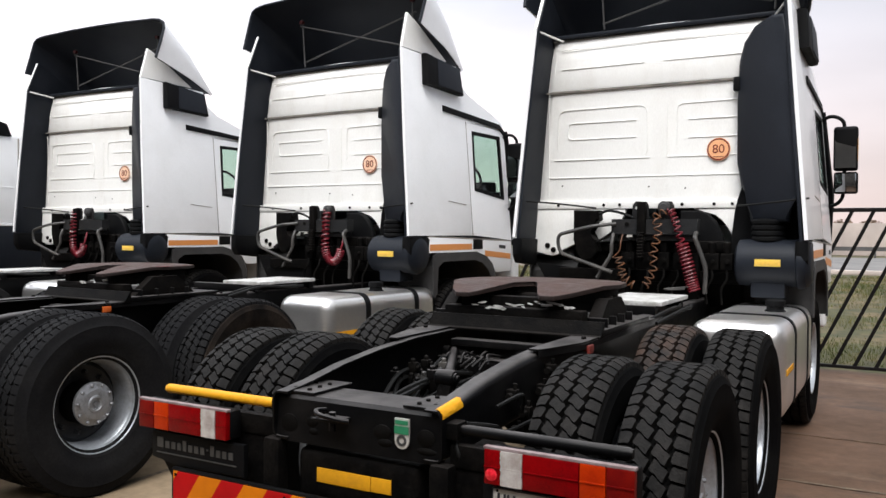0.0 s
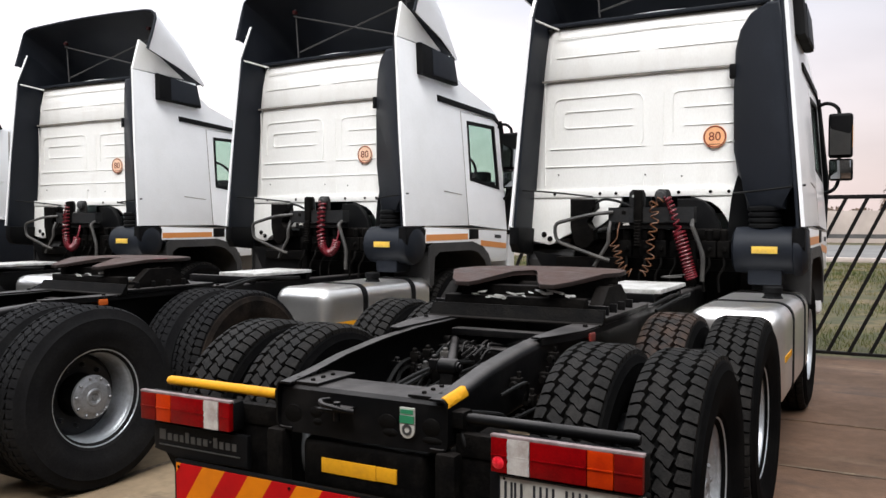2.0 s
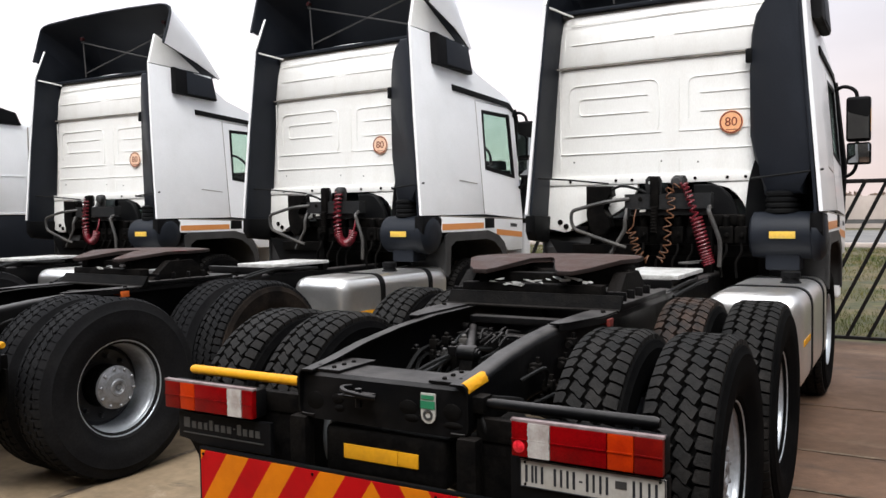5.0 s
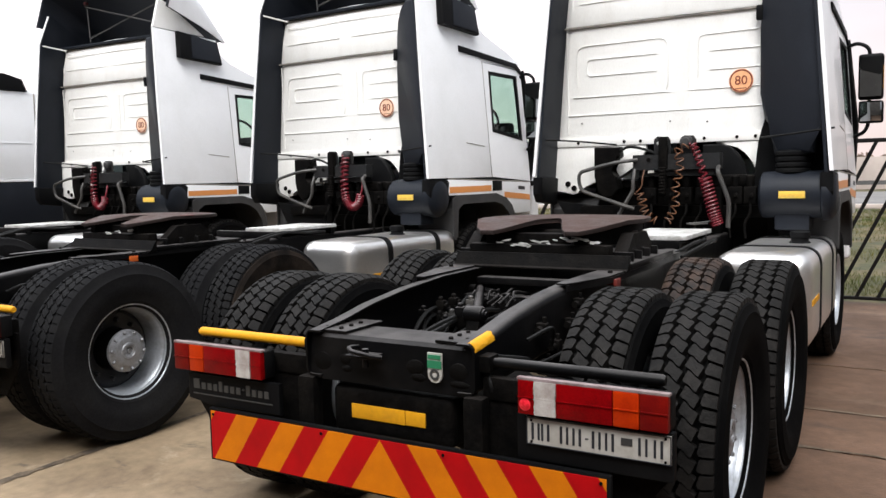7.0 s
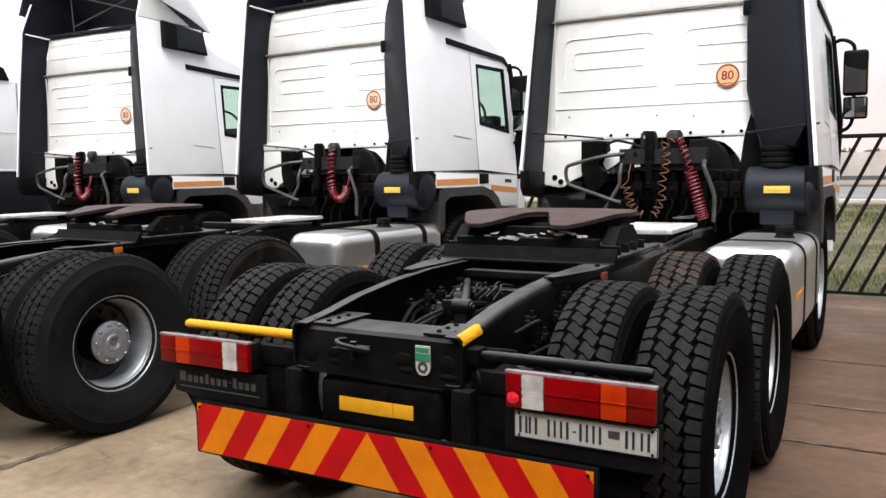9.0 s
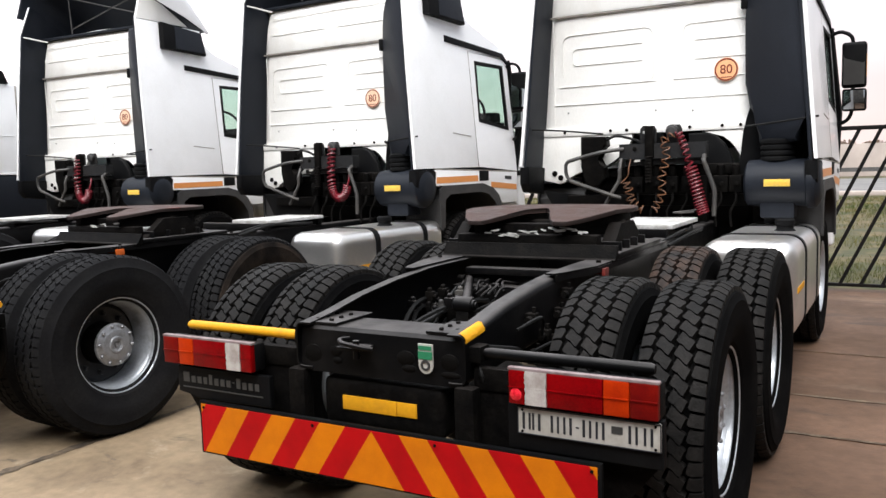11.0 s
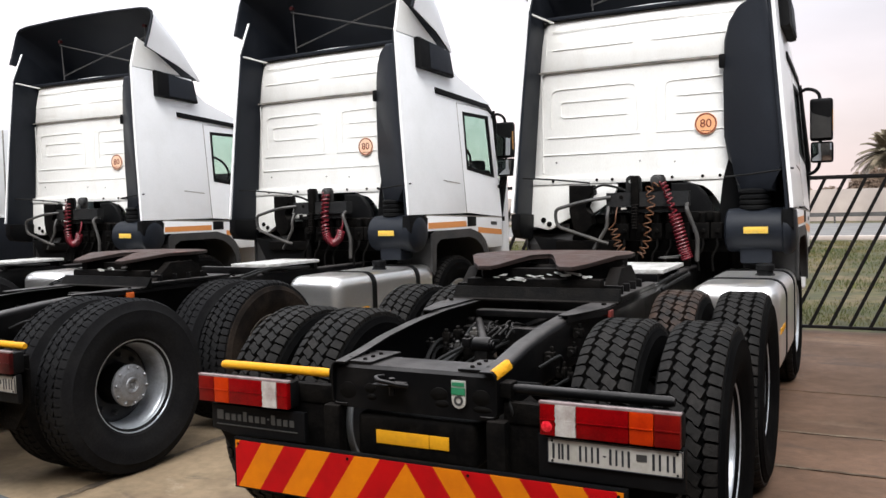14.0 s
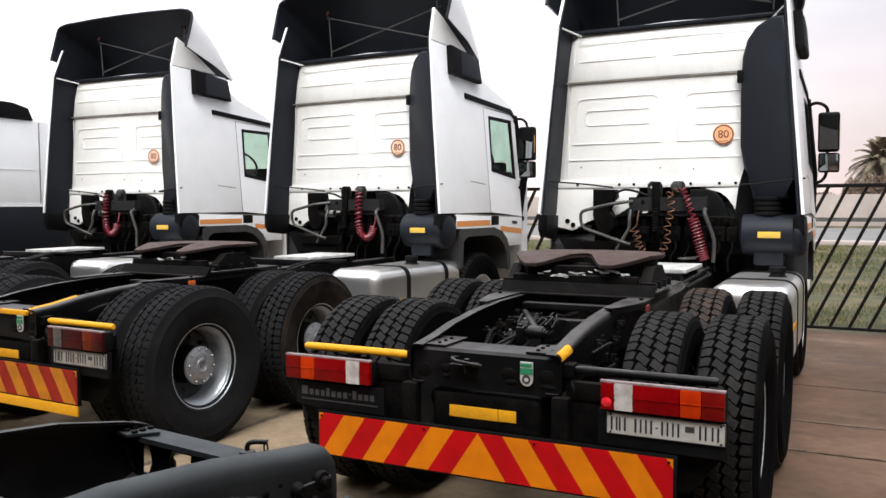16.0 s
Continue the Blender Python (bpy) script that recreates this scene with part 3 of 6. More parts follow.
def chassis(t, bare=False):
    """Rails, cross members, axles, springs and what shows between the rails."""
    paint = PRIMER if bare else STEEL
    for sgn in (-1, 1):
        # bare chassis: the far rail's inner shade is painted, black instead of grey
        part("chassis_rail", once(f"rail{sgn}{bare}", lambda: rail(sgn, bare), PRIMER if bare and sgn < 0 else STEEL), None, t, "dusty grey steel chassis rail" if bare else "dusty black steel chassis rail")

    def cross():
        if bare:
            bm = prism([(0.118, 0.93), (0.118, 0.985), (0.212, 0.985), (0.212, 0.969), (0.138, 0.969), (0.138, 0.93)], "x", -0.40, 0.40)
            return box((-0.38, 0.12, 0.74), (0.13, 0.143, 0.935), 0.008, bm)
        bm = prism([(0.06, 0.79), (0.075, 0.97), (0.09, 0.985), (0.30, 0.985), (0.30, 0.965), (0.11, 0.95), (0.10, 0.79)], "x", -0.40, 0.40)
        return bm
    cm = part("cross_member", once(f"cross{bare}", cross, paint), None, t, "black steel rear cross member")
    if bare:
        part("hanger_bracket", prism([(0.200, 0.945), (0.222, 0.915), (0.228, 0.885), (0.212, 0.85), (0.19, 0.83), (0.19, 0.74), (0.335, 0.74), (0.335, 0.80), (0.352, 0.82), (0.338, 0.838), (0.322, 0.85), (0.308, 0.88), (0.314, 0.915), (0.336, 0.945)], "y", 0.135, 0.150, 0.003), STEEL, t, "curved black bracket under the cross member")
        part("air_hose", tube(curve([(0.395, 0.19, 0.94), (0.404, 0.17, 0.90), (0.395, 0.16, 0.86), (0.36, 0.15, 0.835), (0.32, 0.13, 0.83)]), 0.009, 7), CABLE, t)
        part("air_hose", tube(curve([(0.26, 0.12, 0.90), (0.268, 0.10, 0.87), (0.27, 0.11, 0.83), (0.29, 0.13, 0.78)]), 0.010, 7), CABLE, t)

    # dark discs on the face paint the shade inside pressed holes
    for x, z, w, h in () if bare else ((-0.335, 0.865, 0.046, 0.040), (-0.215, 0.885, 0.030, 0.022), (-0.205, 0.845, 0.024, 0.014), (0.135, 0.885, 0.042, 0.030), (0.15, 0.845, 0.034, 0.016), (0.335, 0.885, 0.040, 0.034), (0.34, 0.835, 0.044, 0.014)):
        part("pressed_hole", once("dent", lambda: lathe([(0.0, -0.001), (0.90, -0.001), (1.0, 0.001), (1.0, 0.02), (0.0, 0.02)], 20, "y"), DARK), None, cm, "", pose(x, 0.064 if z > 0.86 else 0.062, z) @ Matrix.Diagonal((w, 1, h, 1)))
    for x0, x1 in ((0.22, 0.40),) if bare else ((-0.40, -0.22), (0.22, 0.40)):
        def plate(x0=x0, x1=x1):
            s = 1 if x0 > 0 else -1
            if bare:
                return prism([(0.245, 0.165), (0.330, 0.136), (0.398, 0.136), (0.398, 0.205), (0.370, 0.240), (0.305, 0.246)], "z", 0.9875, 0.9985, 0.003)
            return prism([(x0, 0.085), (x1, 0.085), (x1, 0.36), (x0, 0.36)] if s < 0 else [(x0, 0.085), (x1, 0.085), (x1, 0.36), (x0, 0.30)], "z", 0.988, 1.000, 0.003)
        g = part("corner_plate", once(f"gusset{x0}{bare}", plate, paint), None, t, "bolted black corner plate")

        for i in range(2):
            for j in range(3):
                part("bolt", once("gbolt", lambda: lathe([(0.0, 0.0), (0.011, 0.0), (0.011, 0.007), (0.007, 0.010), (0.0, 0.010)], 6, "z"), DARK), None, g, "", pose(0.300 + i * 0.042, 0.160 + j * 0.030, 0.998) if bare else pose(x0 + 0.05 + i * 0.075, 0.125 + j * 0.07, 1.0))

    def hook():
        bm = box((-0.15, -0.02, 0.915), (-0.02, 0.07, 0.927), 0.005)
        tube(curve([(-0.14, 0.06, 0.945), (-0.14, 0.0, 0.952), (-0.11, -0.025, 0.945), (-0.06, -0.03, 0.94), (-0.02, -0.02, 0.932), (0.02, 0.0, 0.925)]), 0.010, 8, bm)
        tube([(-0.06, 0.0, 0.88), (-0.06, 0.0, 0.955)], 0.014, 10, bm)
        return bm
    if not bare:
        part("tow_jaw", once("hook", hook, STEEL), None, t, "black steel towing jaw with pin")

    def cross2():
        bm = box((-0.405, 1.42, 0.84), (0.405, 1.56, 0.97), 0.015)
        return bm
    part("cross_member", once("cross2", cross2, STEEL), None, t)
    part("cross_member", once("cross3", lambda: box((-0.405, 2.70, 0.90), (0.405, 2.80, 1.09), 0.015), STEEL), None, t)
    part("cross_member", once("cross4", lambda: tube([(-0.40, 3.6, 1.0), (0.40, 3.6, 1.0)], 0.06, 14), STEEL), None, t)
    for y in (AXLE_Y, AXLE2_Y):
        def axle():
            bm = lathe([(0.0, -0.90), (0.075, -0.90), (0.08, -0.45), (0.13, -0.30), (0.22, -0.16), (0.255, 0.0), (0.22, 0.16), (0.13, 0.30), (0.08, 0.45), (0.075, 0.90), (0.0, 0.90)], 24)
            lathe([(0.0, -0.42), (0.08, -0.42), (0.10, -0.30), (0.15, -0.2), (0.17, 0.0), (0.0, 0.0)], 20, "y", bm)
            return bm
        part("axle", once("axle", axle, DARK), None, t, "oily black drive axle", pose(0, y, HUB_Z))
    for sgn in (-1, 1):
        for k in range(4):
            def leaf(k=k, sgn=sgn):
                w = 0.95 - k * 0.13
                pts = [(sgn * 0.50, 1.49 + w * f, 0.70 - k * 0.022 + 0.10 * f * f) for f in (-1, -0.66, -0.33, 0, 0.33, 0.66, 1)]
                return sheet([[(p[0] - 0.045, p[1], p[2]) for p in pts], [(p[0] + 0.045, p[1], p[2]) for p in pts]], 0.016)
            part("leaf_spring", once(f"leaf{k}{sgn}", leaf, DARK), None, t)
    part("torque_rod", tube([(0.0, 0.84, 0.975), (-0.33, 1.50, 0.995)], [0.026, 0.024], 12), STEEL, t, "grey black torque rod")
    part("rod_end", lathe([(0.0, -0.10), (0.028, -0.10), (0.038, -0.08), (0.038, -0.03), (0.02, -0.02), (0.02, 0.02), (0.038, 0.03), (0.038, 0.08), (0.028, 0.10), (0.0, 0.10)], 16, "x", None, (-0.335, 1.52, 0.975)), STEEL, t)
    part("rod_bush", lathe([(0.0, -0.055), (0.030, -0.055), (0.040, -0.045), (0.042, 0.035), (0.036, 0.045), (0.028, 0.046), (0.027, 0.056), (0.016, 0.058), (0.015, 0.066), (0.0, 0.066)], 24, "x", None, (0.013, 0.80, 0.975)), STEEL, t, "round rod bush over the axle")
    part("bush_bracket", prism([(0.72, 0.78), (0.88, 0.78), (0.83, 0.95), (0.77, 0.95)], "x", -0.02, 0.05, 0.008), DARK, t)
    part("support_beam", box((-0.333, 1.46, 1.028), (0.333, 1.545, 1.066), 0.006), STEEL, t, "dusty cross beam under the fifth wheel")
    hr = random.Random(21)
    for k in range(12):
        x, y, z = -0.31 + 0.024 * k, hr.uniform(1.30, 1.42), hr.uniform(0.955, 0.99)
        part("air_hose", tube(curve([(x, y, z - 0.03), (x + hr.uniform(-0.05, 0.05), y + 0.05, z + 0.015), (x + hr.uniform(-0.06, 0.06), y + 0.13, z), (x + hr.uniform(-0.05, 0.05), y + 0.2, z - 0.02)]), hr.uniform(0.005, 0.009), 7), STEEL, t)
    for k in range(5):
        part("axle_cover_rib", box((-0.02 + k * 0.055, 1.62 + 0.02 * (k % 2), 0.93), (0.012 + k * 0.055, 1.98, 0.955 + 0.01 * (k % 3)), 0.006), STEEL, t)
    part("front_axle", once("faxle", lambda: box((-0.98, FRONT_Y - 0.05, 0.47), (0.98, FRONT_Y + 0.05, 0.57), 0.02), DARK), None, t, "black forged front axle")
    part("drive_shaft", tube([(0, 1.9, 0.72), (0, 5.0, 0.85)], 0.06, 14), DARK, t)
    rng = random.Random(11)
    for k in range(11):
        x0, y0 = rng.uniform(-0.36, -0.08), rng.uniform(0.45, 0.75)
        pts = [(x0, y0, rng.uniform(0.70, 0.84)), (x0 + rng.uniform(-0.08, 0.08), y0 + 0.2, rng.uniform(0.80, 0.92)),
               (x0 + rng.uniform(-0.08, 0.08), y0 + 0.45, rng.uniform(0.86, 1.0)), (x0 + rng.uniform(-0.1, 0.15), y0 + 0.85, 0.90)]
        part("air_hose", tube(curve(pts), rng.choice((0.008, 0.011, 0.014)), 6), CABLE, t)
    part("valve_bracket", box((-0.405, 0.98, 0.84), (-0.12, 1.00, 0.93), 0.004), DARK, t)
    for k in range(16):
        c = Vector((-0.37 + 0.016 * k + rng.uniform(-0.02, 0.02), rng.uniform(0.88, 1.10), rng.uniform(0.88, 0.985)))
        s = Vector((rng.uniform(0.012, 0.030), rng.uniform(0.012, 0.030), rng.uniform(0.012, 0.028)))
        bm = box(c - s, c + s, 0.008)
        lathe([(0.0, 0.0), (0.014, 0.0), (0.014, 0.014), (0.009, 0.02), (0.0, 0.02)], 12, "z", bm, c + Vector((0, 0, s.z)))
        lathe([(0.0, 0.0), (0.009, 0.0), (0.009, 0.03), (0.013, 0.03), (0.013, 0.04), (0.0, 0.04)], 8, rng.choice("xy"), bm, c)
        part("air_valve", bm, rng.choice((DARK, STEEL, STEEL, PIPE)), t)
    for x, y, z in ((0.45, 0.62, 0.97), (0.47, 0.72, 0.88), (0.45, 0.95, 0.94), (0.46, 0.85, 0.83), (0.45, 0.66, 0.80), (0.45, 1.05, 1.02)):
        bm = box((x - 0.03, y - 0.022, z - 0.025), (x + 0.02, y + 0.022, z + 0.025), 0.008)
        lathe([(0.0, 0.0), (0.016, 0.0), (0.016, 0.03), (0.010, 0.035), (0.010, 0.05), (0.0, 0.05)], 10, "y", bm, (x, y - 0.065, z))
        lathe([(0.0, 0.0), (0.010, 0.0), (0.010, 0.03), (0.0, 0.03)], 8, "z", bm, (x + 0.005, y, z + 0.02))
        part("brake_valve", bm, DARK, t)
    for pts in ([(0.45, 0.45, 0.95), (0.52, 0.55, 0.99), (0.49, 0.62, 0.90)], [(0.43, 0.2, 0.93), (0.50, 0.33, 0.90), (0.47, 0.5, 0.84), (0.5, 0.7, 0.85)], [(0.43, 0.12, 0.9), (0.46, 0.1, 0.83), (0.44, 0.15, 0.76)]):
        part("air_hose", tube(curve(pts), 0.008, 6), CABLE, t)


def rail_rise(y):
    """How far the rail's sloping tail has risen at y."""
    for (y0, z0), (y1, z1) in (((0.05, 1.0), (0.22, 1.02)), ((0.22, 1.02), (0.45, 1.06)), ((0.45, 1.06), (0.75, 1.092))):
        if y <= y1:
            return z0 + (z1 - z0) * (y - y0) / (y1 - y0) - 1.0
    return 0.092


def rail_wrap(length):
    """Tape folded over the rail's top corner, creased and torn at its ends."""
    rows = []
    for i in range(15):
        f = i / 14
        y = 0.050 + length * f
        top = 1.001 + rail_rise(y)
        row = []
        for k, (x, z) in enumerate(((0.386, 0.006), (0.394, 0.0075), (0.403, 0.005), (0.412, -0.004), (0.4185, -0.014), (0.4195, -0.022), (0.4195, -0.030))):
            w = 0.0028 * noise.noise(Vector((k * 0.9, i * 0.55, 2.0)))
            row.append((x + w, y + (0.010 * noise.noise(Vector((k * 0.8, 4.0, i // 13))) if i in (0, 14) else 0), top + z + w))
        rows.append(row)
    return sheet(rows, 0.002)


def rear_end(t, opts):
    """Tail lamps, plates, bars and the striped board."""
    for sgn in (-1, 1):
        lamp = part("tail_lamp", once("lamp", lambda: box((-0.277, 0.010, -0.068), (0.277, 0.085, 0.062), 0.02), BLACK), None, t, "long tail lamp with red, white and orange lenses", pose(sgn * 0.896, 0, 0.845 if sgn > 0 else 0.829))
        part("lamp_edge", once("lampedge", lambda: box((-0.277, -0.010, 0.060), (0.277, 0.016, 0.071), 0.003), LAMP_RIM), None, lamp)
        for f0, f1, mat in ((0.0, 0.12, LENS_RED), (0.12, 0.27, LENS_WHITE), (0.27, 0.65, LENS_RED), (0.65, 0.82, LENS_ORANGE), (0.82, 1.0, LENS_DARK)):
            if opts["name"] == "b":
                mat = {LENS_RED: GRIMY_RED, LENS_DARK: GRIMY_RED, LENS_ORANGE: GRIMY_ORANGE, LENS_WHITE: GRIMY_WHITE}[mat]
            a, b = sorted((sgn * (-0.274 + 0.548 * f0), sgn * (-0.274 + 0.548 * f1)))

            def lens(a=a, b=b):
                bm = box((a + 0.001, -0.012, -0.064), (b - 0.001, 0.016, 0.061), 0.006)
                if f0 == 0.12:
                    # the white cover's edges are chipped
                    cr = random.Random(3)
                    zs = [-0.062 + 0.0082 * i for i in range(16)]
                    left = [(a - cr.uniform(-0.003, 0.002), z) for z in zs]
                    right = [(b + cr.uniform(-0.003, 0.003), z) for z in zs]
                    prism(left + right[::-1], "y", -0.0150, -0.0115, 0, bm)
                box((a + 0.002, -0.0155, -0.004), (b - 0.002, -0.010, 0.002), 0.0015, bm)
                return bm
            part("lens", once(f"lens{sgn}{f0}{mat.name}", lens, mat), None, lamp, mat.name.replace("_", " "))
        # one brighter red disc, on truck a's right lens only
        if opts["name"] == "a" and sgn > 0:
            part("reflector", once("reflex", lambda: lathe([(0.0, -0.0165), (0.016, -0.0158), (0.023, -0.0125), (0.0, -0.012)], 20, "y"), SPOT_RED), None, lamp, "small brighter red disc on the lens", pose(-sgn * 0.244, 0, -0.028))
        part("lamp_bracket", once(f"lampbr{sgn}", lambda: box((min(sgn * 0.42, sgn * 1.12), 0.10, 0.78), (max(sgn * 0.42, sgn * 1.12), 0.15, 0.87), 0.01), DARK), None, t)
        part("board_hanger", once(f"hang{sgn}", lambda: box((sgn * 0.41 - 0.045, 0.03, 0.42), (sgn * 0.41 + 0.045, 0.10, 0.80), 0.02), DARK), None, t)
        yellow = sgn < 0 or opts["bar"] == "yellow"
        bar = part("rear_bar", once(f"bar{yellow}{sgn}", lambda: tube([(sgn * x, 0.12, 0.925) for x in (0.46, 0.49, 0.8, 1.11, 1.125)], [0.017, 0.022, 0.022, 0.022, 0.016], 14), YELLOW if yellow else STEEL), None, t,
                   "yellow wrapped bar" if yellow else "dark grey steel bar")
        part("bar_foot", once(f"barfoot{sgn}", lambda: box((sgn * 0.43 - 0.02, 0.08, 0.89), (sgn * 0.43 + 0.035, 0.16, 0.955), 0.01), DARK), None, bar)
        if sgn > 0:
            wl_ = 0.16 if opts["name"] == "a" else 0.38
            part("yellow_wrap", once(f"wrap{wl_}", lambda: rail_wrap(wl_), YELLOW), None, t, "yellow tape wrapped round the rail end", pose(0 if opts["name"] == "a" else -0.058, 0, 0))
        # dark panel added to stand for the shade below and behind the lamp
        part("backing_panel", once(f"backp{sgn}", lambda: prism([(sgn * x, z) for x, z in ((0.42, 0.40), (1.0, 0.40), (1.16, 0.60), (1.16, 0.79), (0.42, 0.79))], "y", 0.11, 0.125, 0.004), DARK), None, t, "black backing panel behind the lamps")
    if opts["bar"] == "yellow":
        part("yellow_wrap", box((0.0, 0.052, 0.955), (0.30, 0.082, 0.9895), 0.006), YELLOW, t, "yellow tape along the cross member's edge")
    # striped board
    z0, z1, half, step, lean = 0.362, 0.587, 0.953, 0.132, 0.15
    board = part("warning_board", once("board", lambda: box((-0.968, 0.0, 0.352), (0.968, 0.022, 0.600), 0.004), BLACK), None, t, "red and orange striped rear warning board",
                 pose(0, 0, 0) if opts["name"] == "a" else pose(0, 0, 0.045) @ Matrix.Diagonal((0.945, 1, 1, 1)))

    def stripe(name, pts, mat):
        if opts["name"] == "b":
            mat = {ORANGE: FADED_ORANGE, RED: FADED_RED}[mat]
        part(name, prism(pts, "y", -0.004, 0.002), mat, board)
    stripe("orange_stripe", [(-lean, z0), (lean, z0), (0, z1)], ORANGE)
    for sgn in (-1, 1):
        for k in range(8):
            a, b = k * step, (k + 1) * step
            if a >= half:
                break
            poly = [(a, z1), (b, z1), (b + lean, z0), (a + lean, z0)]
            # cut at the board's end
            out = []
            for i in range(4):
                p, q = poly[i], poly[(i + 1) % 4]
                if p[0] <= half:
                    out.append(p)
                if (p[0] <= half) != (q[0] <= half):
                    f = (half - p[0]) / (q[0] - p[0])
                    out.append((half, p[1] + f * (q[1] - p[1])))
            if len(out) > 2:
                stripe("red_stripe" if k % 2 == 0 else "orange_stripe", [(sgn * x, z) for x, z in out], RED if k % 2 == 0 else ORANGE)
    for x in (-0.935, -0.3, 0.3, 0.935):
        part("rivet", once("rivet", lambda: lathe([(0.0, -0.003), (0.007, -0.003), (0.004, 0.003), (0.0, 0.003)][::-1], 8, "y"), DARK), None, board, "", pose(x, -0.006, 0.572))
    if opts["bar"] == "yellow":
        part("yellow_strip", box((-0.95, -0.004, 0.281), (0.95, 0.012, 0.350), 0.003), YELLOW, board, "yellow reflective strip")
    # dark panel with a yellow tape
    pan = part("rear_panel", once("rpanel", lambda: box((-0.30, 0.075, 0.56), (0.30, 0.30, 0.77), 0.04, None, None, 4), DARK), None, t, "black rounded air tank cover")
    part("tape", once("tape1", lambda: box((-0.192, 0.070, 0.637), (0.076, 0.077, 0.697), 0.001), YELLOW), None, pan, "torn yellow tape")
    part("tape", once("tape2", lambda: box((0.080, 0.069, 0.639), (0.174, 0.077, 0.697), 0.001), YELLOW), None, pan)
    # maker's plate: lettering as plain bars
    np_ = part("name_panel", once("namep", lambda: prism([(-1.13, 0.62), (-0.98, 0.60), (-0.56, 0.60), (-0.56, 0.745), (-1.13, 0.745)], "y", 0.03, 0.06, 0.008), BLACK), None, t, "black panel with grey lettering bars")
    rng = random.Random(2)
    x = -1.09
    for k in range(13):
        w = 0.040 if k == 0 else 0.012 if k == 8 else rng.uniform(0.022, 0.027)
        z0, h = (0.692, 0.007) if k == 8 else (0.672, 0.046 if k in (0, 4, 9) else 0.031)
        part("lettering_bar", box((x, 0.026, z0), (x + w, 0.031, z0 + h)), GREY_INK, np_)
        x += w + 0.012
    part("lettering_line", box((-1.095, 0.026, 0.645), (-0.60, 0.031, 0.650)), GREY_INK, np_)
    # number plate: writing as plain bars
    pm = DUSTY_PLATE if opts["name"] == "b" else PLATE
    pl = part("number_plate", once("plate" + pm.name, lambda: box((0.645, 0.015, 0.665), (1.172, 0.024, 0.765), 0.003), pm), None, t, "scuffed white number plate with dark bars")
    for x0, x1 in ((0.665, 0.735), (0.775, 0.855), (0.895, 0.975), (1.06, 1.145)):
        for a, b in ((x0, x0 + 0.009), (x0 + 0.024, x0 + 0.032), (x1 - 0.032, x1 - 0.024), (x1 - 0.009, x1)):
            part("plate_bar", once(f"pbar{a}", lambda a=a, b=b: box((a, 0.0125, 0.684), (b, 0.0165, 0.746)), PLATE_INK), None, pl)
    part("plate_crest", once("crest", lambda: box((1.0, 0.0125, 0.712), (1.04, 0.0165, 0.738)), GREY_INK), None, pl)
    part("plate_dash", once("pdash", lambda: box((0.870, 0.0125, 0.712), (0.882, 0.0165, 0.717)), PLATE_INK), None, pl)
    for lo, hi in (((0.645, 0.665), (1.172, 0.6685)), ((0.645, 0.7615), (1.172, 0.765)), ((0.645, 0.6685), (0.6485, 0.7615)), ((1.1685, 0.6685), (1.172, 0.7615))):
        part("plate_edge", once(f"pedge{lo}", lambda: box((lo[0], 0.0130, lo[1]), (hi[0], 0.0165, hi[1])), PLATE_INK), None, pl)
    for x, z in ((0.664, 0.755), (0.664, 0.675), (1.153, 0.755), (1.153, 0.675)):
        part("plate_screw", once("pscrew", lambda: lathe([(0.0, 0.0115), (0.005, 0.0125), (0.005, 0.0155), (0.0, 0.0155)], 8, "y"), DARK), None, pl, "", pose(x, 0, z))
    part("plate_holder", once("pholder", lambda: box((0.60, 0.025, 0.60), (1.18, 0.06, 0.775), 0.01), BLACK), None, t)
    # sticker on the cross member
    st = part("sticker", once("stick", lambda: prism([(0.205, 0.955), (0.27, 0.955)] + [(0.2375 + 0.0325 * math.cos(a), 0.868 - 0.0325 * math.sin(a)) for a in (0, 0.5, 1.05, 1.57, 2.1, 2.64, 3.14)], "y", 0.048, 0.056), PLATE), None, t, "white and green service sticker", pose(0, 0, 0))
    part("green_band", once("gband", lambda: box((0.2055, 0.0445, 0.895), (0.2695, 0.049, 0.925)), GREEN), None, st)
    part("sticker_lines", once("sline", lambda: box((0.2085, 0.0445, 0.932), (0.266, 0.0485, 0.948)), GREEN), None, st)
    part("sticker_ring", once("sring", lambda: lathe([(0.012, 0.0485), (0.012, 0.0445), (0.022, 0.0445), (0.022, 0.0485), (0.012, 0.0485)], 20, "y", None, (0.2375, 0, 0.870)), GREY_INK), None, st)


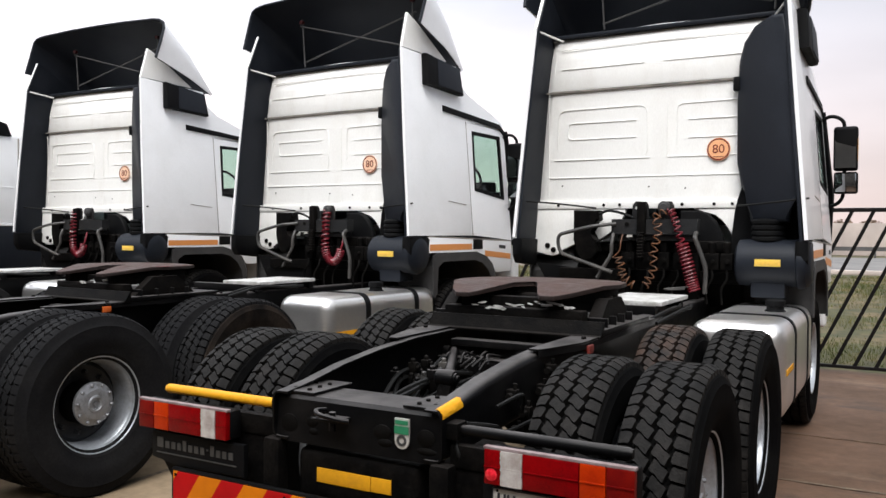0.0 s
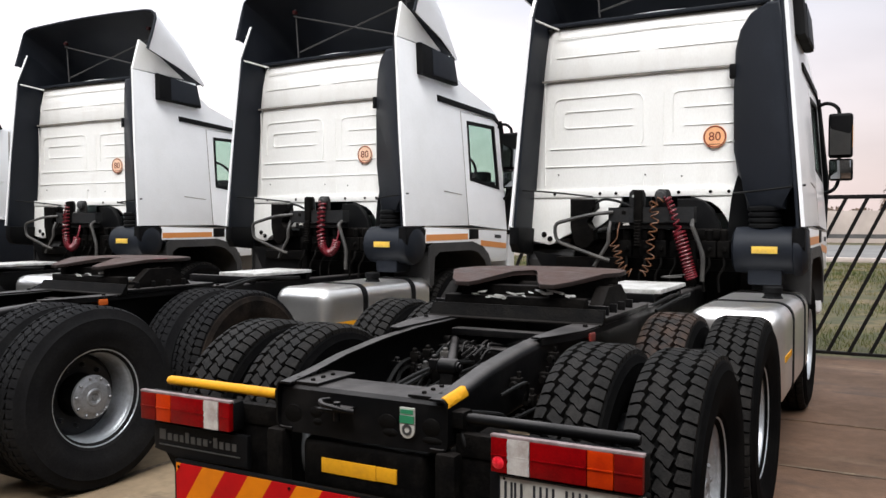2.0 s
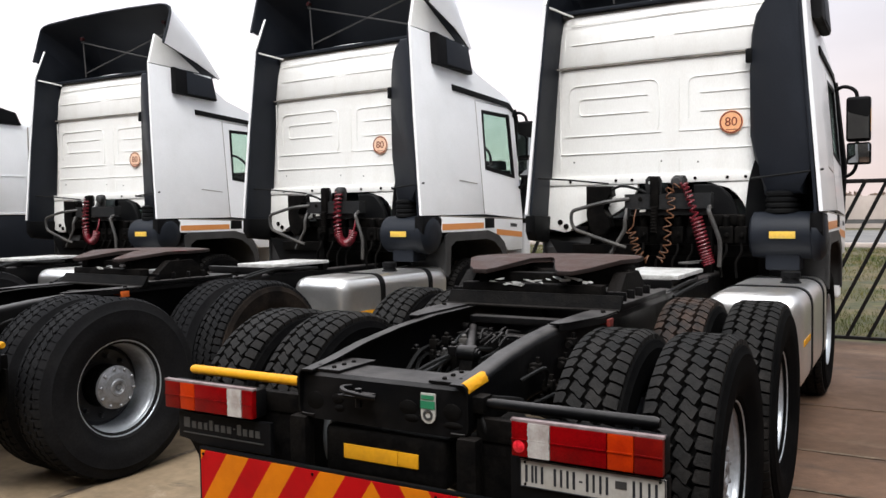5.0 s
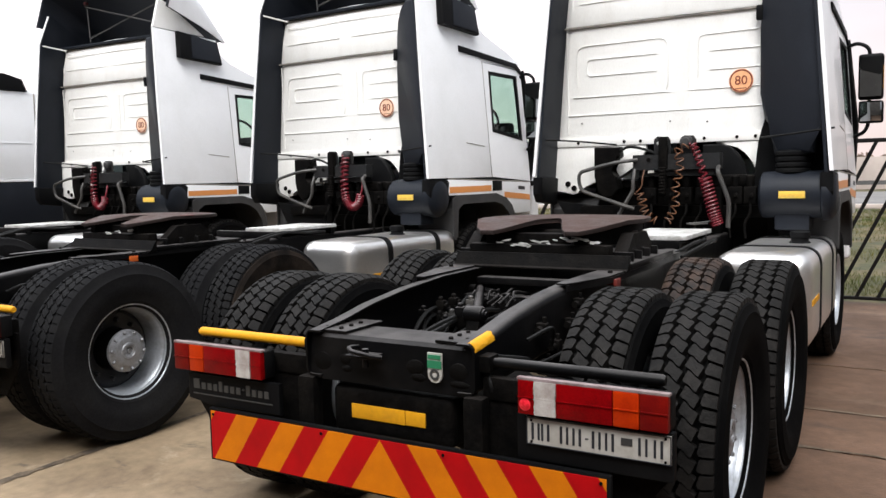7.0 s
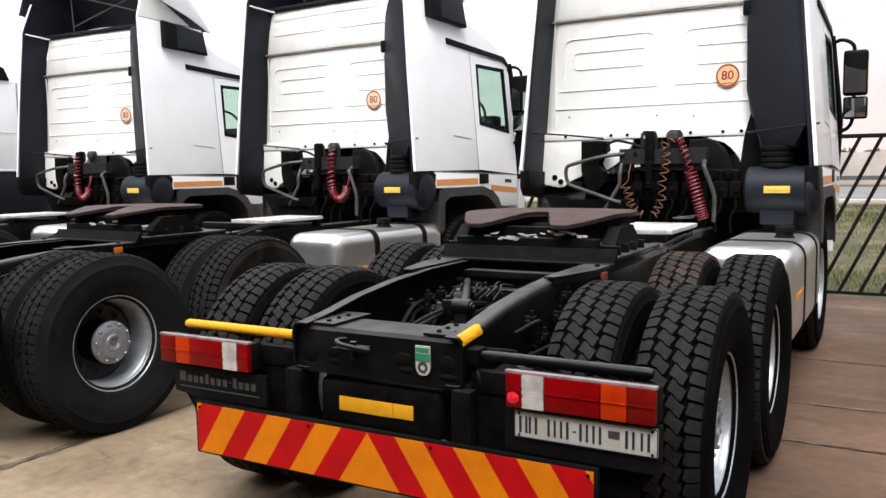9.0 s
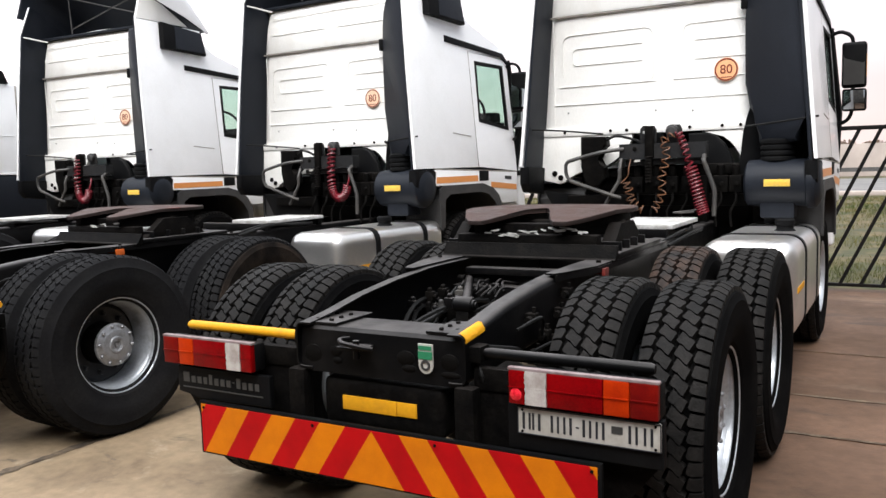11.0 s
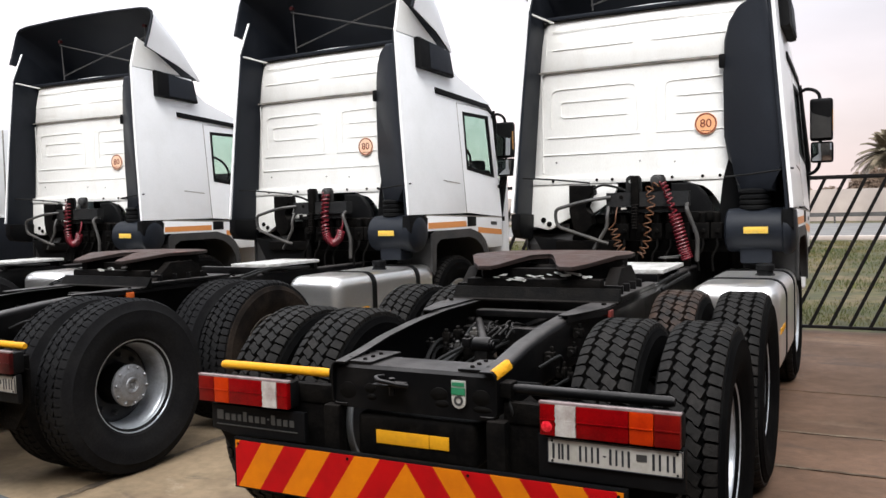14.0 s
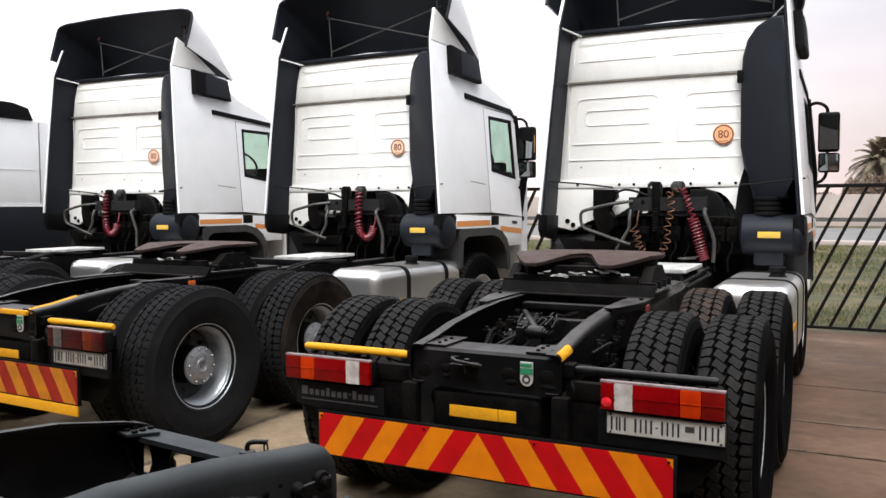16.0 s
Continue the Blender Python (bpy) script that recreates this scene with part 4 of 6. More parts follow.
def fifth_wheel(t, opts):
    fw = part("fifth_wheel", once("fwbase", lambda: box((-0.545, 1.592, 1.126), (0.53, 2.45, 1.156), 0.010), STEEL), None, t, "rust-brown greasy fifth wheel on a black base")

    def coupler():
        """The plate, with ramps and a slot at its tail, dipped at the rear."""
        bm = bmesh.new()
        pts = [(0.0, 1.98), (0.04, 1.93), (0.12, 1.74), (0.185, 1.58), (0.22, 1.53), (0.30, 1.53), (0.37, 1.62), (0.47, 1.82), (0.525, 2.00), (0.50, 2.20), (0.42, 2.33), (0.22, 2.41), (0.0, 2.43)]
        ring = pts + [(-x, y) for x, y in pts[-2:0:-1]]
        prism([(x - 0.04, y) for x, y in ring], "z", 1.348, 1.374, 0.005, bm)
        bmesh.ops.bisect_plane(bm, geom=bm.verts[:] + bm.edges[:] + bm.faces[:], dist=1e-5, plane_co=(0, 1.84, 0), plane_no=(0, 1, 0))
        for v in bm.verts:
            v.co.z -= 0.15 * max(0.0, 1.84 - v.co.y)
        return bm
    part("coupling_plate", once("coupler", coupler, RUST), None, fw, "rust-brown greased coupling plate")

    def skirt():
        bm = bmesh.new()
        for s in (-1, 1):
            prism([(s * 0.13 - 0.04, 1.80), (s * 0.24 - 0.04, 1.62), (s * 0.31 - 0.04, 1.62), (s * 0.48 - 0.04, 1.95), (s * 0.45 - 0.04, 2.2), (s * 0.12 - 0.04, 2.3)], "z", 1.235, 1.352, 0.01, bm)
            for v in bm.verts:
                if v.co.z > 1.3 and v.co.y < 1.86:
                    v.co.z = 1.346 - 0.15 * (1.86 - v.co.y)
        tube([(-0.54, 1.95, 1.27), (0.46, 1.95, 1.27)], 0.04, 12, bm)
        return box((-0.30, 1.72, 1.20), (0.22, 1.80, 1.30), 0.01, bm)
    part("lock_housing", once("fwskirt", skirt, DARK), None, fw)

    def bearing(s):
        return prism([(1.66, 1.15), (2.26, 1.15), (2.20, 1.20), (2.08, 1.30), (1.84, 1.30), (1.72, 1.20)], "x", s * 0.47 - 0.04 - 0.04, s * 0.47 - 0.04 + 0.04, 0.012)
    for s in (-1, 1):
        part("bearing_block", once(f"fwb{s}", lambda: bearing(s), DARK), None, fw)
        for k in range(4):
            part("rib", once(f"rib{s}{k}", lambda: box((s * 0.48 - 0.09, 1.70 + k * 0.15, 1.15), (s * 0.48 + 0.03, 1.715 + k * 0.15, 1.205), 0.003), STEEL), None, fw)
    part("cross_plate", once("fwcross", lambda: prism([(1.515, 1.116), (1.515, 1.124), (1.540, 1.130), (1.578, 1.198), (1.590, 1.198), (1.590, 1.116)], "x", -0.52, 0.53, 0.003), DARK), None, fw, "dark sloped front angle of the base")
    rng = random.Random(7)
    for k in range(17) if opts["name"] == "a" else (4, 7, 8, 12) if opts["name"] == "b" else (9,):
        x, z = -0.25 + k * 0.038 + rng.uniform(-0.02, 0.02), 1.262 - 0.018 * math.sin(k * 0.42) + rng.uniform(-0.014, 0.014)

        def smear(x=x, z=z):
            w, h, tilt = rng.uniform(0.014, 0.048), rng.uniform(0.004, 0.011), rng.uniform(-0.30, 0.12)
            ring = []
            for q in range(11):
                a = 2 * math.pi * q / 11
                e = rng.uniform(0.55, 1.15)
                dx, dz = w * math.cos(a) * e, h * math.sin(a) * e
                ring.append((x + dx, z + dz + tilt * dx))
            return prism(ring, "y", 1.604, 1.613)
        part("grease_streak", once(f"grease{k}", smear, DECK), None, fw, "pale dried grease")
    for s in (-1, 1):
        def angle(s=s):
            bm = prism([(s * x, y) for x, y in ((0.37, 0.955), (0.42, 0.955), (0.445, 1.02), (0.515, 1.30), (0.52, 2.80), (0.37, 2.80))], "z", 1.1145, 1.124, 0.002)
            return prism([(s * x, y) for x, y in ((0.416, 0.96), (0.424, 0.96), (0.518, 1.305), (0.518, 2.80), (0.508, 2.80), (0.508, 1.31))], "z", 1.085, 1.1145, 0, bm)
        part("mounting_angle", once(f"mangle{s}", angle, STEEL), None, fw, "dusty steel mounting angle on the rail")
        for k in range(5):
            part("bolt", once("mbolt", lambda: lathe([(0.0, 0.0), (0.014, 0.0), (0.014, 0.010), (0.009, 0.014), (0.0, 0.014)], 6, "z"), DARK), None, fw, "", pose(s * 0.475, 1.42 + 0.28 * k, 1.124))
    if opts["name"] == "b":
        part("paint_mark", prism([(0.40, 1.925), (0.475, 1.93), (0.485, 2.0), (0.43, 2.03), (0.39, 1.98)], "z", 1.3735, 1.3765), COIL_RED, fw, "patch of red paint on the plate")
    part("grease_shelf", once("gshelf", lambda: box((-0.46, 1.612, 1.16), (0.40, 1.70, 1.245), 0.012), DARK), None, fw)
    mk = DIRTY_MARKER if opts["name"] == "a" else MARKER
    part("side_marker", once("marker" + mk.name, lambda: box((0.5185, 1.345, 1.058), (0.533, 1.415, 1.102), 0.004, box((0.40, 1.36, 1.070), (0.5185, 1.40, 1.082))), mk), None, t, "dirty rust-red side marker lamp" if opts["name"] == "a" else "orange side marker lamp")


def tank(t, sgn=1):
    y0, y1, x0, x1, z0, z1 = 3.05, 4.80, 0.62, 1.245, 0.42, 1.085
    tk = part("fuel_tank", once(f"tank{sgn}", lambda: box((min(sgn * x0, sgn * x1), y0, z0), (max(sgn * x0, sgn * x1), y1, z1), 0.15, None, None, 8), ALU), None, t, "polished aluminium fuel tank with black straps")
    for y in (3.62, 4.42):
        def strap(y=y):
            a, b = sorted((sgn * (x0 - 0.006), sgn * (x1 + 0.006)))
            bm = box((a, y - 0.035, z0 - 0.006), (b, y + 0.035, z1 + 0.006), 0.0)
            es = [e for e in bm.edges if abs((e.verts[0].co - e.verts[1].co).y) > 0.05]
            bmesh.ops.bevel(bm, geom=es, offset=0.153, segments=8, profile=0.6, affect="EDGES")
            return bm
        part("strap", once(f"strap{sgn}{y}", strap, BLACK), None, tk, "black strap")
    part("filler_cap", once(f"cap{sgn}", lambda: lathe([(0.0, 1.06), (0.075, 1.06), (0.075, 1.09), (0.062, 1.10), (0.062, 1.125), (0.072, 1.13), (0.072, 1.165), (0.06, 1.175), (0.0, 1.175)], 20, "z", None, (sgn * 1.06, 3.98, 0)), BLACK), None, tk, "black filler cap")
    part("reflector_tape", once(f"tktape{sgn}", lambda: box((sgn * 1.246 - 0.002, 3.16, 0.735), (sgn * 1.246 + 0.002, 3.52, 0.775)), YELLOW), None, tk)
    part("reflector_tape", once(f"tktapeb{sgn}", lambda: box((sgn * 1.1 - 0.15, 3.047, 0.55), (sgn * 1.1 + 0.02, 3.052, 0.60)), YELLOW), None, tk)


def cab(t, opts):
    """The sleeper cab with its fairings and spoiler."""
    def back():
        rows = []
        for z in (1.90, 2.2, 2.6, 3.0):
            h = side_x(z) - 0.015
            rows.append([(-h, 4.79, z), (-h + 0.012, 4.74, z), (-h + 0.05, 4.70, z), (-h + 0.12, 4.672, z), (0, 4.668, z), (h - 0.12, 4.672, z), (h - 0.05, 4.70, z), (h - 0.012, 4.74, z), (h, 4.79, z)])
        return sheet(rows, 0.03)
    cb = part("cab", once("cabback", back, WHITE), None, t, "white painted sleeper cab with pressed ribs")

    def back_top():
        rows = []
        for z, y in ((2.985, 4.645), (3.0, 4.64), (3.25, 4.655), (3.44, 4.69), (3.49, 4.74)):
            h = side_x(z) - 0.03
            rows.append([(-h, y + 0.12, z), (-h + 0.03, y + 0.05, z), (-h + 0.10, y + 0.008, z), (0, y, z), (h - 0.10, y + 0.008, z), (h - 0.03, y + 0.05, z), (h, y + 0.12, z)])
        return sheet(rows, 0.03)
    part("back_top", once("cabtop", back_top, WHITE), None, cb, "upper white back panel")

    def bead(pts, r=0.0050):
        return tube(pts, r, 8)
    yb, yt = 4.667, 4.653

    def rounded(x0, x1, z0, z1, c=0.05):
        return [(x0 + c, yb, z0), (x1 - c, yb, z0), (x1, yb, z0 + c), (x1, yb, z1 - c), (x1 - c, yb, z1), (x0 + c, yb, z1), (x0, yb, z1 - c), (x0, yb, z0 + c)]
    lines = [
        [(-0.93, 4.668, 3.37), (0.93, 4.668, 3.37)], [(-0.93, 4.655, 3.185), (-0.15, 4.65, 3.185)], [(0.02, 4.65, 3.185), (0.93, 4.655, 3.185)],
        [(-1.0, yb, 2.34), (-0.10, yb, 2.34)], [(0.06, yb, 2.34), (0.98, yb, 2.34)], [(0.06, yb, 2.34), (0.06, yb, 2.80)],
        [(-0.22, yb, 2.68), (-0.84, yb, 2.68), (-0.865, yb, 2.655), (-0.865, yb, 2.555), (-0.84, yb, 2.53), (-0.22, yb, 2.53)], [(0.24, yb, 2.66), (0.85, yb, 2.66)], [(0.24, yb, 2.50), (0.85, yb, 2.50)],
        [(-1.05, yb, 2.175), (1.0, yb, 2.175)], [(-0.965, yb, 2.44), (-0.965, yb, 2.74), (-0.945, yb, 2.785), (-0.90, yb, 2.805), (-0.19, yb, 2.81), (-0.145, yb, 2.795), (-0.12, yb, 2.75), (-0.12, yb, 2.40), (-0.14, yb, 2.36)],
        [(0.14, yb, 2.45), (0.14, yb, 2.75), (0.155, yb, 2.785), (0.19, yb, 2.80), (0.95, yb, 2.81)], [(-1.055, yb, 2.00), (-1.055, yb, 2.94)], [(-1.0, 4.665, 3.02), (-1.0, 4.66, 3.20), (-0.985, 4.69, 3.36), (-0.96, 4.70, 3.38)], [(-0.12, yb, 1.97), (-0.12, yb, 2.10)], [(0.06, yb, 1.97), (0.06, yb, 2.10)],
    ]
    for k, pts in enumerate(lines):
        part("pressed_rib", once(f"bead{k}", lambda: bead(pts), WHITE), None, cb)

    # grey strip along the step between the two back panels
    part("panel_gap", once("pgap", lambda: box((-1.10, 4.650, 2.968), (1.10, 4.672, 2.984), 0.002), SEAM), None, cb)

    def strip():
        bm = box((-1.19, 4.650, 1.885), (1.19, 4.70, 1.955), 0.006)
        return bm
    part("bottom_strip", once("cabstrip", strip, WHITE), None, cb)
    # bolt holes: dark discs paint their inner shade on the strip
    for k, x in enumerate((-0.95, -0.51, -0.36, 0.20, 0.47, 0.62)):
        part("bolt_hole", once("bhole", lambda: lathe([(0.0, -0.004), (0.014, -0.004), (0.014, 0.004), (0.0, 0.004)], 12, "y"), DARK), None, cb, "", pose(x, 4.648, 1.918))

    for x, z in ((-0.92, 2.10), (-0.10, 2.08), (0.22, 2.06)):
        part("rust_spot", once("rustspot", lambda: lathe([(0.0, -0.003), (0.006, -0.003), (0.008, 0.003), (0.0, 0.003)], 10, "y"), RUST), None, cb, "", pose(x, 4.667, z))

    def corner_l():
        return prism([(-1.235, 1.50), (-1.16, 1.475), (-1.02, 1.44), (-0.95, 1.46), (-0.88, 1.53), (-0.76, 1.57), (-0.50, 1.61), (-0.42, 1.66), (-0.36, 1.76), (-0.31, 1.84), (-0.31, 1.885), (-1.225, 1.885)], "y", 4.66, 4.72, 0.012)

    def corner_r():
        return prism([(0.76, 1.70), (0.72, 1.635), (0.66, 1.615), (0.62, 1.64), (0.585, 1.72), (0.545, 1.79), (0.48, 1.84), (0.40, 1.862), (0.30, 1.87), (0.30, 1.885), (0.76, 1.885)], "y", 4.66, 4.72, 0.012)
    part("corner_panel", once("cornl", corner_l, WHITE), None, cb, "white lower corner panel")
    part("corner_panel", once("cornr", corner_r, WHITE), None, cb)
    # two larger dark discs, painted shade of corner holes
    for x, z in ((-1.06, 1.54), (-1.0, 1.50)):
        part("bolt_hole", once("bhole2", lambda: lathe([(0.0, -0.004), (0.026, -0.004), (0.026, 0.004), (0.0, 0.004)], 14, "y"), DARK), None, cb, "", pose(x, 4.656, z))
    for s in (-1, 1):
        # outer skin, door, skirt
        part("side_panel", once(f"side{s}", lambda: side_panel([(4.27, 1.62), (5.525, 1.62), (5.525, 2.905), (6.44, 2.885), (6.40, 2.97), (6.20, 3.04), (5.62, 3.20), (5.46, 3.30), (5.40, 3.49), (4.36, 3.52), (4.31, 2.6)], -0.03, 0.0, s, 0.006), SIDE_WHITE), None, cb, "silver-white cab side")
        wing = [(4.36, 3.525), (4.50, 3.90), (4.66, 3.83), (5.20, 3.515)]
        part("fairing_wing", once(f"wing{s}", lambda: side_panel(wing, -0.03, 0.0, s, 0.004), WHITE), None, cb, "white triangular fairing wing")
        door_o = [(5.535, 1.625), (6.455, 1.56), (6.435, 2.875), (5.535, 2.895)]
        door_i = [(5.645, 2.14), (6.315, 2.06), (6.30, 2.79), (5.665, 2.79)]
        door = part("door", once(f"door{s}", lambda: side_panel(door_o, -0.04, 0.0, s, 0, door_i), SIDE_WHITE), None, cb, "silver-white cab door")
        part("window_seal", once(f"seal{s}", lambda: side_panel([(5.630, 2.125), (6.33, 2.043), (6.316, 2.805), (5.650, 2.805)], -0.02, 0.004, s, 0, [(5.668, 2.16), (6.285, 2.088), (6.275, 2.765), (5.69, 2.765)]), BLACK), None, cb, "black rubber window seal")
        w = part("window", once(f"win{s}", lambda: side_panel([(5.66, 2.15), (6.30, 2.075), (6.285, 2.775), (5.68, 2.775)], -0.016, -0.012, s), GLASS), None, cb, "green tinted side window")
        w.visible_shadow = False
        part("side_skirt", once(f"skirt{s}", lambda: side_panel([(4.62, 1.612), (6.455, 1.548), (6.44, 1.19), (6.06, 1.19), (5.98, 1.30), (5.86, 1.385), (5.60, 1.44), (4.62, 1.44)], -0.03, 0.0, s, 0.006), SIDE_WHITE), None, cb, "lower cab skirt")
        part("orange_stripe", once(f"strp1{s}", lambda: side_panel([(4.64, 1.465), (5.50, 1.465), (5.50, 1.53), (4.64, 1.53)], 0.001, 0.003, s), STRIPE), None, cb, "orange reflective stripe")
        part("orange_stripe", once(f"strp2{s}", lambda: side_panel([(5.80, 1.385), (6.43, 1.335), (6.43, 1.40), (5.80, 1.45)], 0.001, 0.003, s), STRIPE), None, cb)
        part("handle_box", once(f"hbox{s}", lambda: side_panel([(5.53, 1.465), (5.74, 1.465), (5.74, 1.575), (5.53, 1.58)], -0.02, 0.006, s, 0.004), BLACK), None, cb, "black step handle recess")
        part("door_handle", once(f"hand{s}", lambda: side_panel([(5.05, 1.985), (5.42, 1.955), (5.42, 1.965), (5.05, 1.995)], 0.0, 0.004, s), SEAM), None, cb)
        part("type_mark", once(f"tmark{s}", lambda: side_panel([(6.14, 1.47), (6.30, 1.46), (6.30, 1.50), (6.14, 1.51)], 0.0, 0.003, s), GREY), None, cb)
        part("rain_gutter", once(f"gutt{s}", lambda: side_panel([(5.05, 2.955), (6.30, 2.895), (6.42, 2.83), (6.43, 2.87), (6.32, 2.95), (5.05, 3.02)], -0.01, 0.018, s, 0.006), BLACK), None, cb, "black rain gutter strip")
        vent = part("side_vent", once(f"vent{s}", lambda: side_panel([(4.68, 3.185), (5.40, 3.16), (5.35, 3.45), (4.70, 3.515)], -0.01, 0.085, s, 0.03), BLACK), None, cb, "black air deflector box on the cab side")
        part("vent_face", once(f"ventf{s}", lambda: side_panel([(4.87, 3.20), (5.37, 3.185), (5.325, 3.44), (4.885, 3.485)], 0.083, 0.090, s, 0.004), LINER), None, cb)
        # black inner fairing
        part("fairing_liner", once(f"liner{s}", lambda: side_panel([(4.275, 1.46), (4.72, 1.40), (4.74, 3.50), (4.365, 3.51), (4.315, 2.6)], -0.055, -0.032, s, 0.004), LINER), None, cb, "black inner face of the side fairing")
        part("fairing_foot", once(f"lfoot{s}", lambda: side_panel([(4.275, 1.46), (4.33, 1.38), (4.62, 1.35), (4.66, 1.60), (4.28, 1.61)], -0.10, 0.0, s, 0.02), BLACK), None, cb)
        part("fairing_stay", once(f"stay{s}", lambda: tube([(s * 1.05, 4.38, 3.50), (s * 0.92, 4.66, 3.45)], 0.010, 8), WHITE), None, cb)
        part("wing_liner", once(f"wliner{s}", lambda: side_panel([(4.362, 3.50), (4.502, 3.898), (4.662, 3.828), (5.20, 3.50)], -0.045, -0.0305, s), LINER), None, cb)

        # front mudguard
        def guard():
            pts = [(4.72, 0.98), (4.72, 1.30), (4.80, 1.40), (4.95, 1.435), (5.60, 1.435), (5.78, 1.39), (5.93, 1.28), (6.02, 1.10), (6.04, 0.90)]
            return sheet([[(s * x, y, z) for y, z in pts] for x in (0.80, 1.20, 1.262)], 0.03)
        part("mudguard", once(f"mud{s}", guard, GREY), None, cb, "dark grey front mudguard")
        part("mudguard_side", once(f"muds{s}", lambda: side_panel([(4.70, 1.40), (4.76, 1.44), (5.60, 1.44), (5.84, 1.38), (5.98, 1.29), (6.07, 1.12), (6.09, 0.88), (6.0, 0.88), (5.97, 1.10), (5.88, 1.22), (5.74, 1.31), (5.58, 1.345), (4.90, 1.345), (4.80, 1.29), (4.78, 1.0), (4.70, 1.0)], -0.012, 0.006, s), GREY), None, cb)
        part("door_seam", once(f"seamv{s}", lambda: side_panel([(5.524, 1.62), (5.536, 1.62), (5.536, 2.90), (5.524, 2.90)], -0.03, 0.0008, s), SEAM), None, cb)
        part("skirt_seam", once(f"seamh{s}", lambda: side_panel([(4.62, 1.606), (6.45, 1.546), (6.45, 1.560), (4.62, 1.620)], -0.03, 0.0008, s), SEAM), None, cb)
        # mirrors
        part("indicator", once(f"ind{s}", lambda: box((min(s * 1.480, s * 1.4855), 6.318, 2.38), (max(s * 1.480, s * 1.4855), 6.345, 2.60), 0.002), AMBER), None, cb, "orange edge of the mirror")
        mir = part("mirror", once(f"mir{s}", lambda: box((min(s * 1.265, s * 1.483), 6.30, 2.282), (max(s * 1.265, s * 1.483), 6.42, 2.717), 0.038, None, None, 4), BLACK), None, cb, "black door mirrors on an arm")
        part("mirror_glass", once(f"mirg{s}", lambda: box((-0.092, -0.003, -0.195), (0.092, 0.003, 0.195), 0, None, pose(s * 1.374, 6.297, 2.50, -9.2, 0, s * 3)), MIRROR), None, mir)
        low = part("mirror", once(f"mirl{s}", lambda: box((min(s * 1.272, s * 1.487), 6.30, 2.058), (max(s * 1.272, s * 1.487), 6.40, 2.272), 0.032, None, None, 4), BLACK), None, cb)
        part("mirror_glass", once(f"mirlg{s}", lambda: sheet([[(s * 1.38 + x, 6.300 - 0.012 * (1 - (x / 0.09) ** 2) - 0.010 * (1 - (z / 0.088) ** 2) , 2.165 + z) for x in (-0.09, -0.045, 0, 0.045, 0.09)] for z in (-0.088, -0.044, 0, 0.044, 0.088)], 0.003), MIRROR), None, low)
        part("mirror_arm", once(f"marm{s}", lambda: tube(curve([(s * 1.15, 6.42, 2.80), (s * 1.24, 6.40, 2.83), (s * 1.33, 6.38, 2.79), (s * 1.36, 6.38, 2.70), (s * 1.36, 6.38, 2.4), (s * 1.36, 6.38, 2.1), (s * 1.32, 6.38, 1.98), (s * 1.21, 6.44, 1.93)]), 0.018, 8), BLACK), None, cb)
        # seats
        part("seat", once(f"seat{s}", lambda: box((s * 0.65 - 0.27, 5.45, 1.75), (s * 0.65 + 0.27, 6.0, 1.95), 0.05, None, None, 3), FABRIC), None, cb)
        part("backrest", once(f"seatb{s}", lambda: box((s * 0.65 - 0.25, 5.50, 1.96), (s * 0.65 + 0.25, 5.66, 2.50), 0.06, None, None, 3), FABRIC), None, cb)
    part("steering_wheel", once("steer", lambda: tube([(0.68 + 0.23 * math.cos(a), 6.28 - 0.12 * math.sin(a), 2.33 + 0.18 * math.sin(a)) for a in (2 * math.pi * k / 24 for k in range(24))], 0.017, 8, None, True), BLACK), None, cb)
    part("dashboard", once("dash", lambda: box((0.35, 6.46, 2.10), (0.98, 6.60, 2.28), 0.05, box((-1.12, 6.34, 1.75), (1.12, 6.68, 2.15), 0.05)), BLACK), None, cb)

    def roof():
        rows = []
        for y, z in ((4.72, 3.47), (5.38, 3.47), (5.48, 3.30), (5.62, 3.20), (6.20, 3.04), (6.42, 2.95), (6.50, 2.85)):
            h = side_x(z) - 0.012
            rows.append([(-h, y, z), (-h + 0.08, y, z + 0.03), (0, y, z + 0.06), (h - 0.08, y, z + 0.03), (h, y, z)])
        return sheet(rows, 0.02)
    part("roof", once("roof", roof, SIDE_WHITE), None, cb)
    part("front_panel", once("front", lambda: box((-1.20, 6.60, 0.70), (1.20, 6.80, 2.05), 0.06, None, None, 4), SIDE_WHITE), None, cb)
    ws = part("windscreen", once("wscreen", lambda: sheet([[(-1.18, 6.76, 2.04), (0, 6.84, 2.04), (1.18, 6.76, 2.04)], [(-1.08, 6.50, 2.86), (0, 6.58, 2.90), (1.08, 6.50, 2.86)]], 0.005), GLASS), None, cb)
    ws.visible_shadow = False
    for s in (-1, 1):
        part("pillar", once(f"pillar{s}", lambda: tube([(s * 1.20, 6.48, 1.55), (s * 1.21, 6.62, 2.05), (s * 1.13, 6.46, 2.88)], 0.05, 8), BLACK), None, cb)
    part("cab_floor", once("cfloor", lambda: box((-1.2, 4.74, 1.50), (1.2, 6.65, 1.56)), DARK), None, cb)

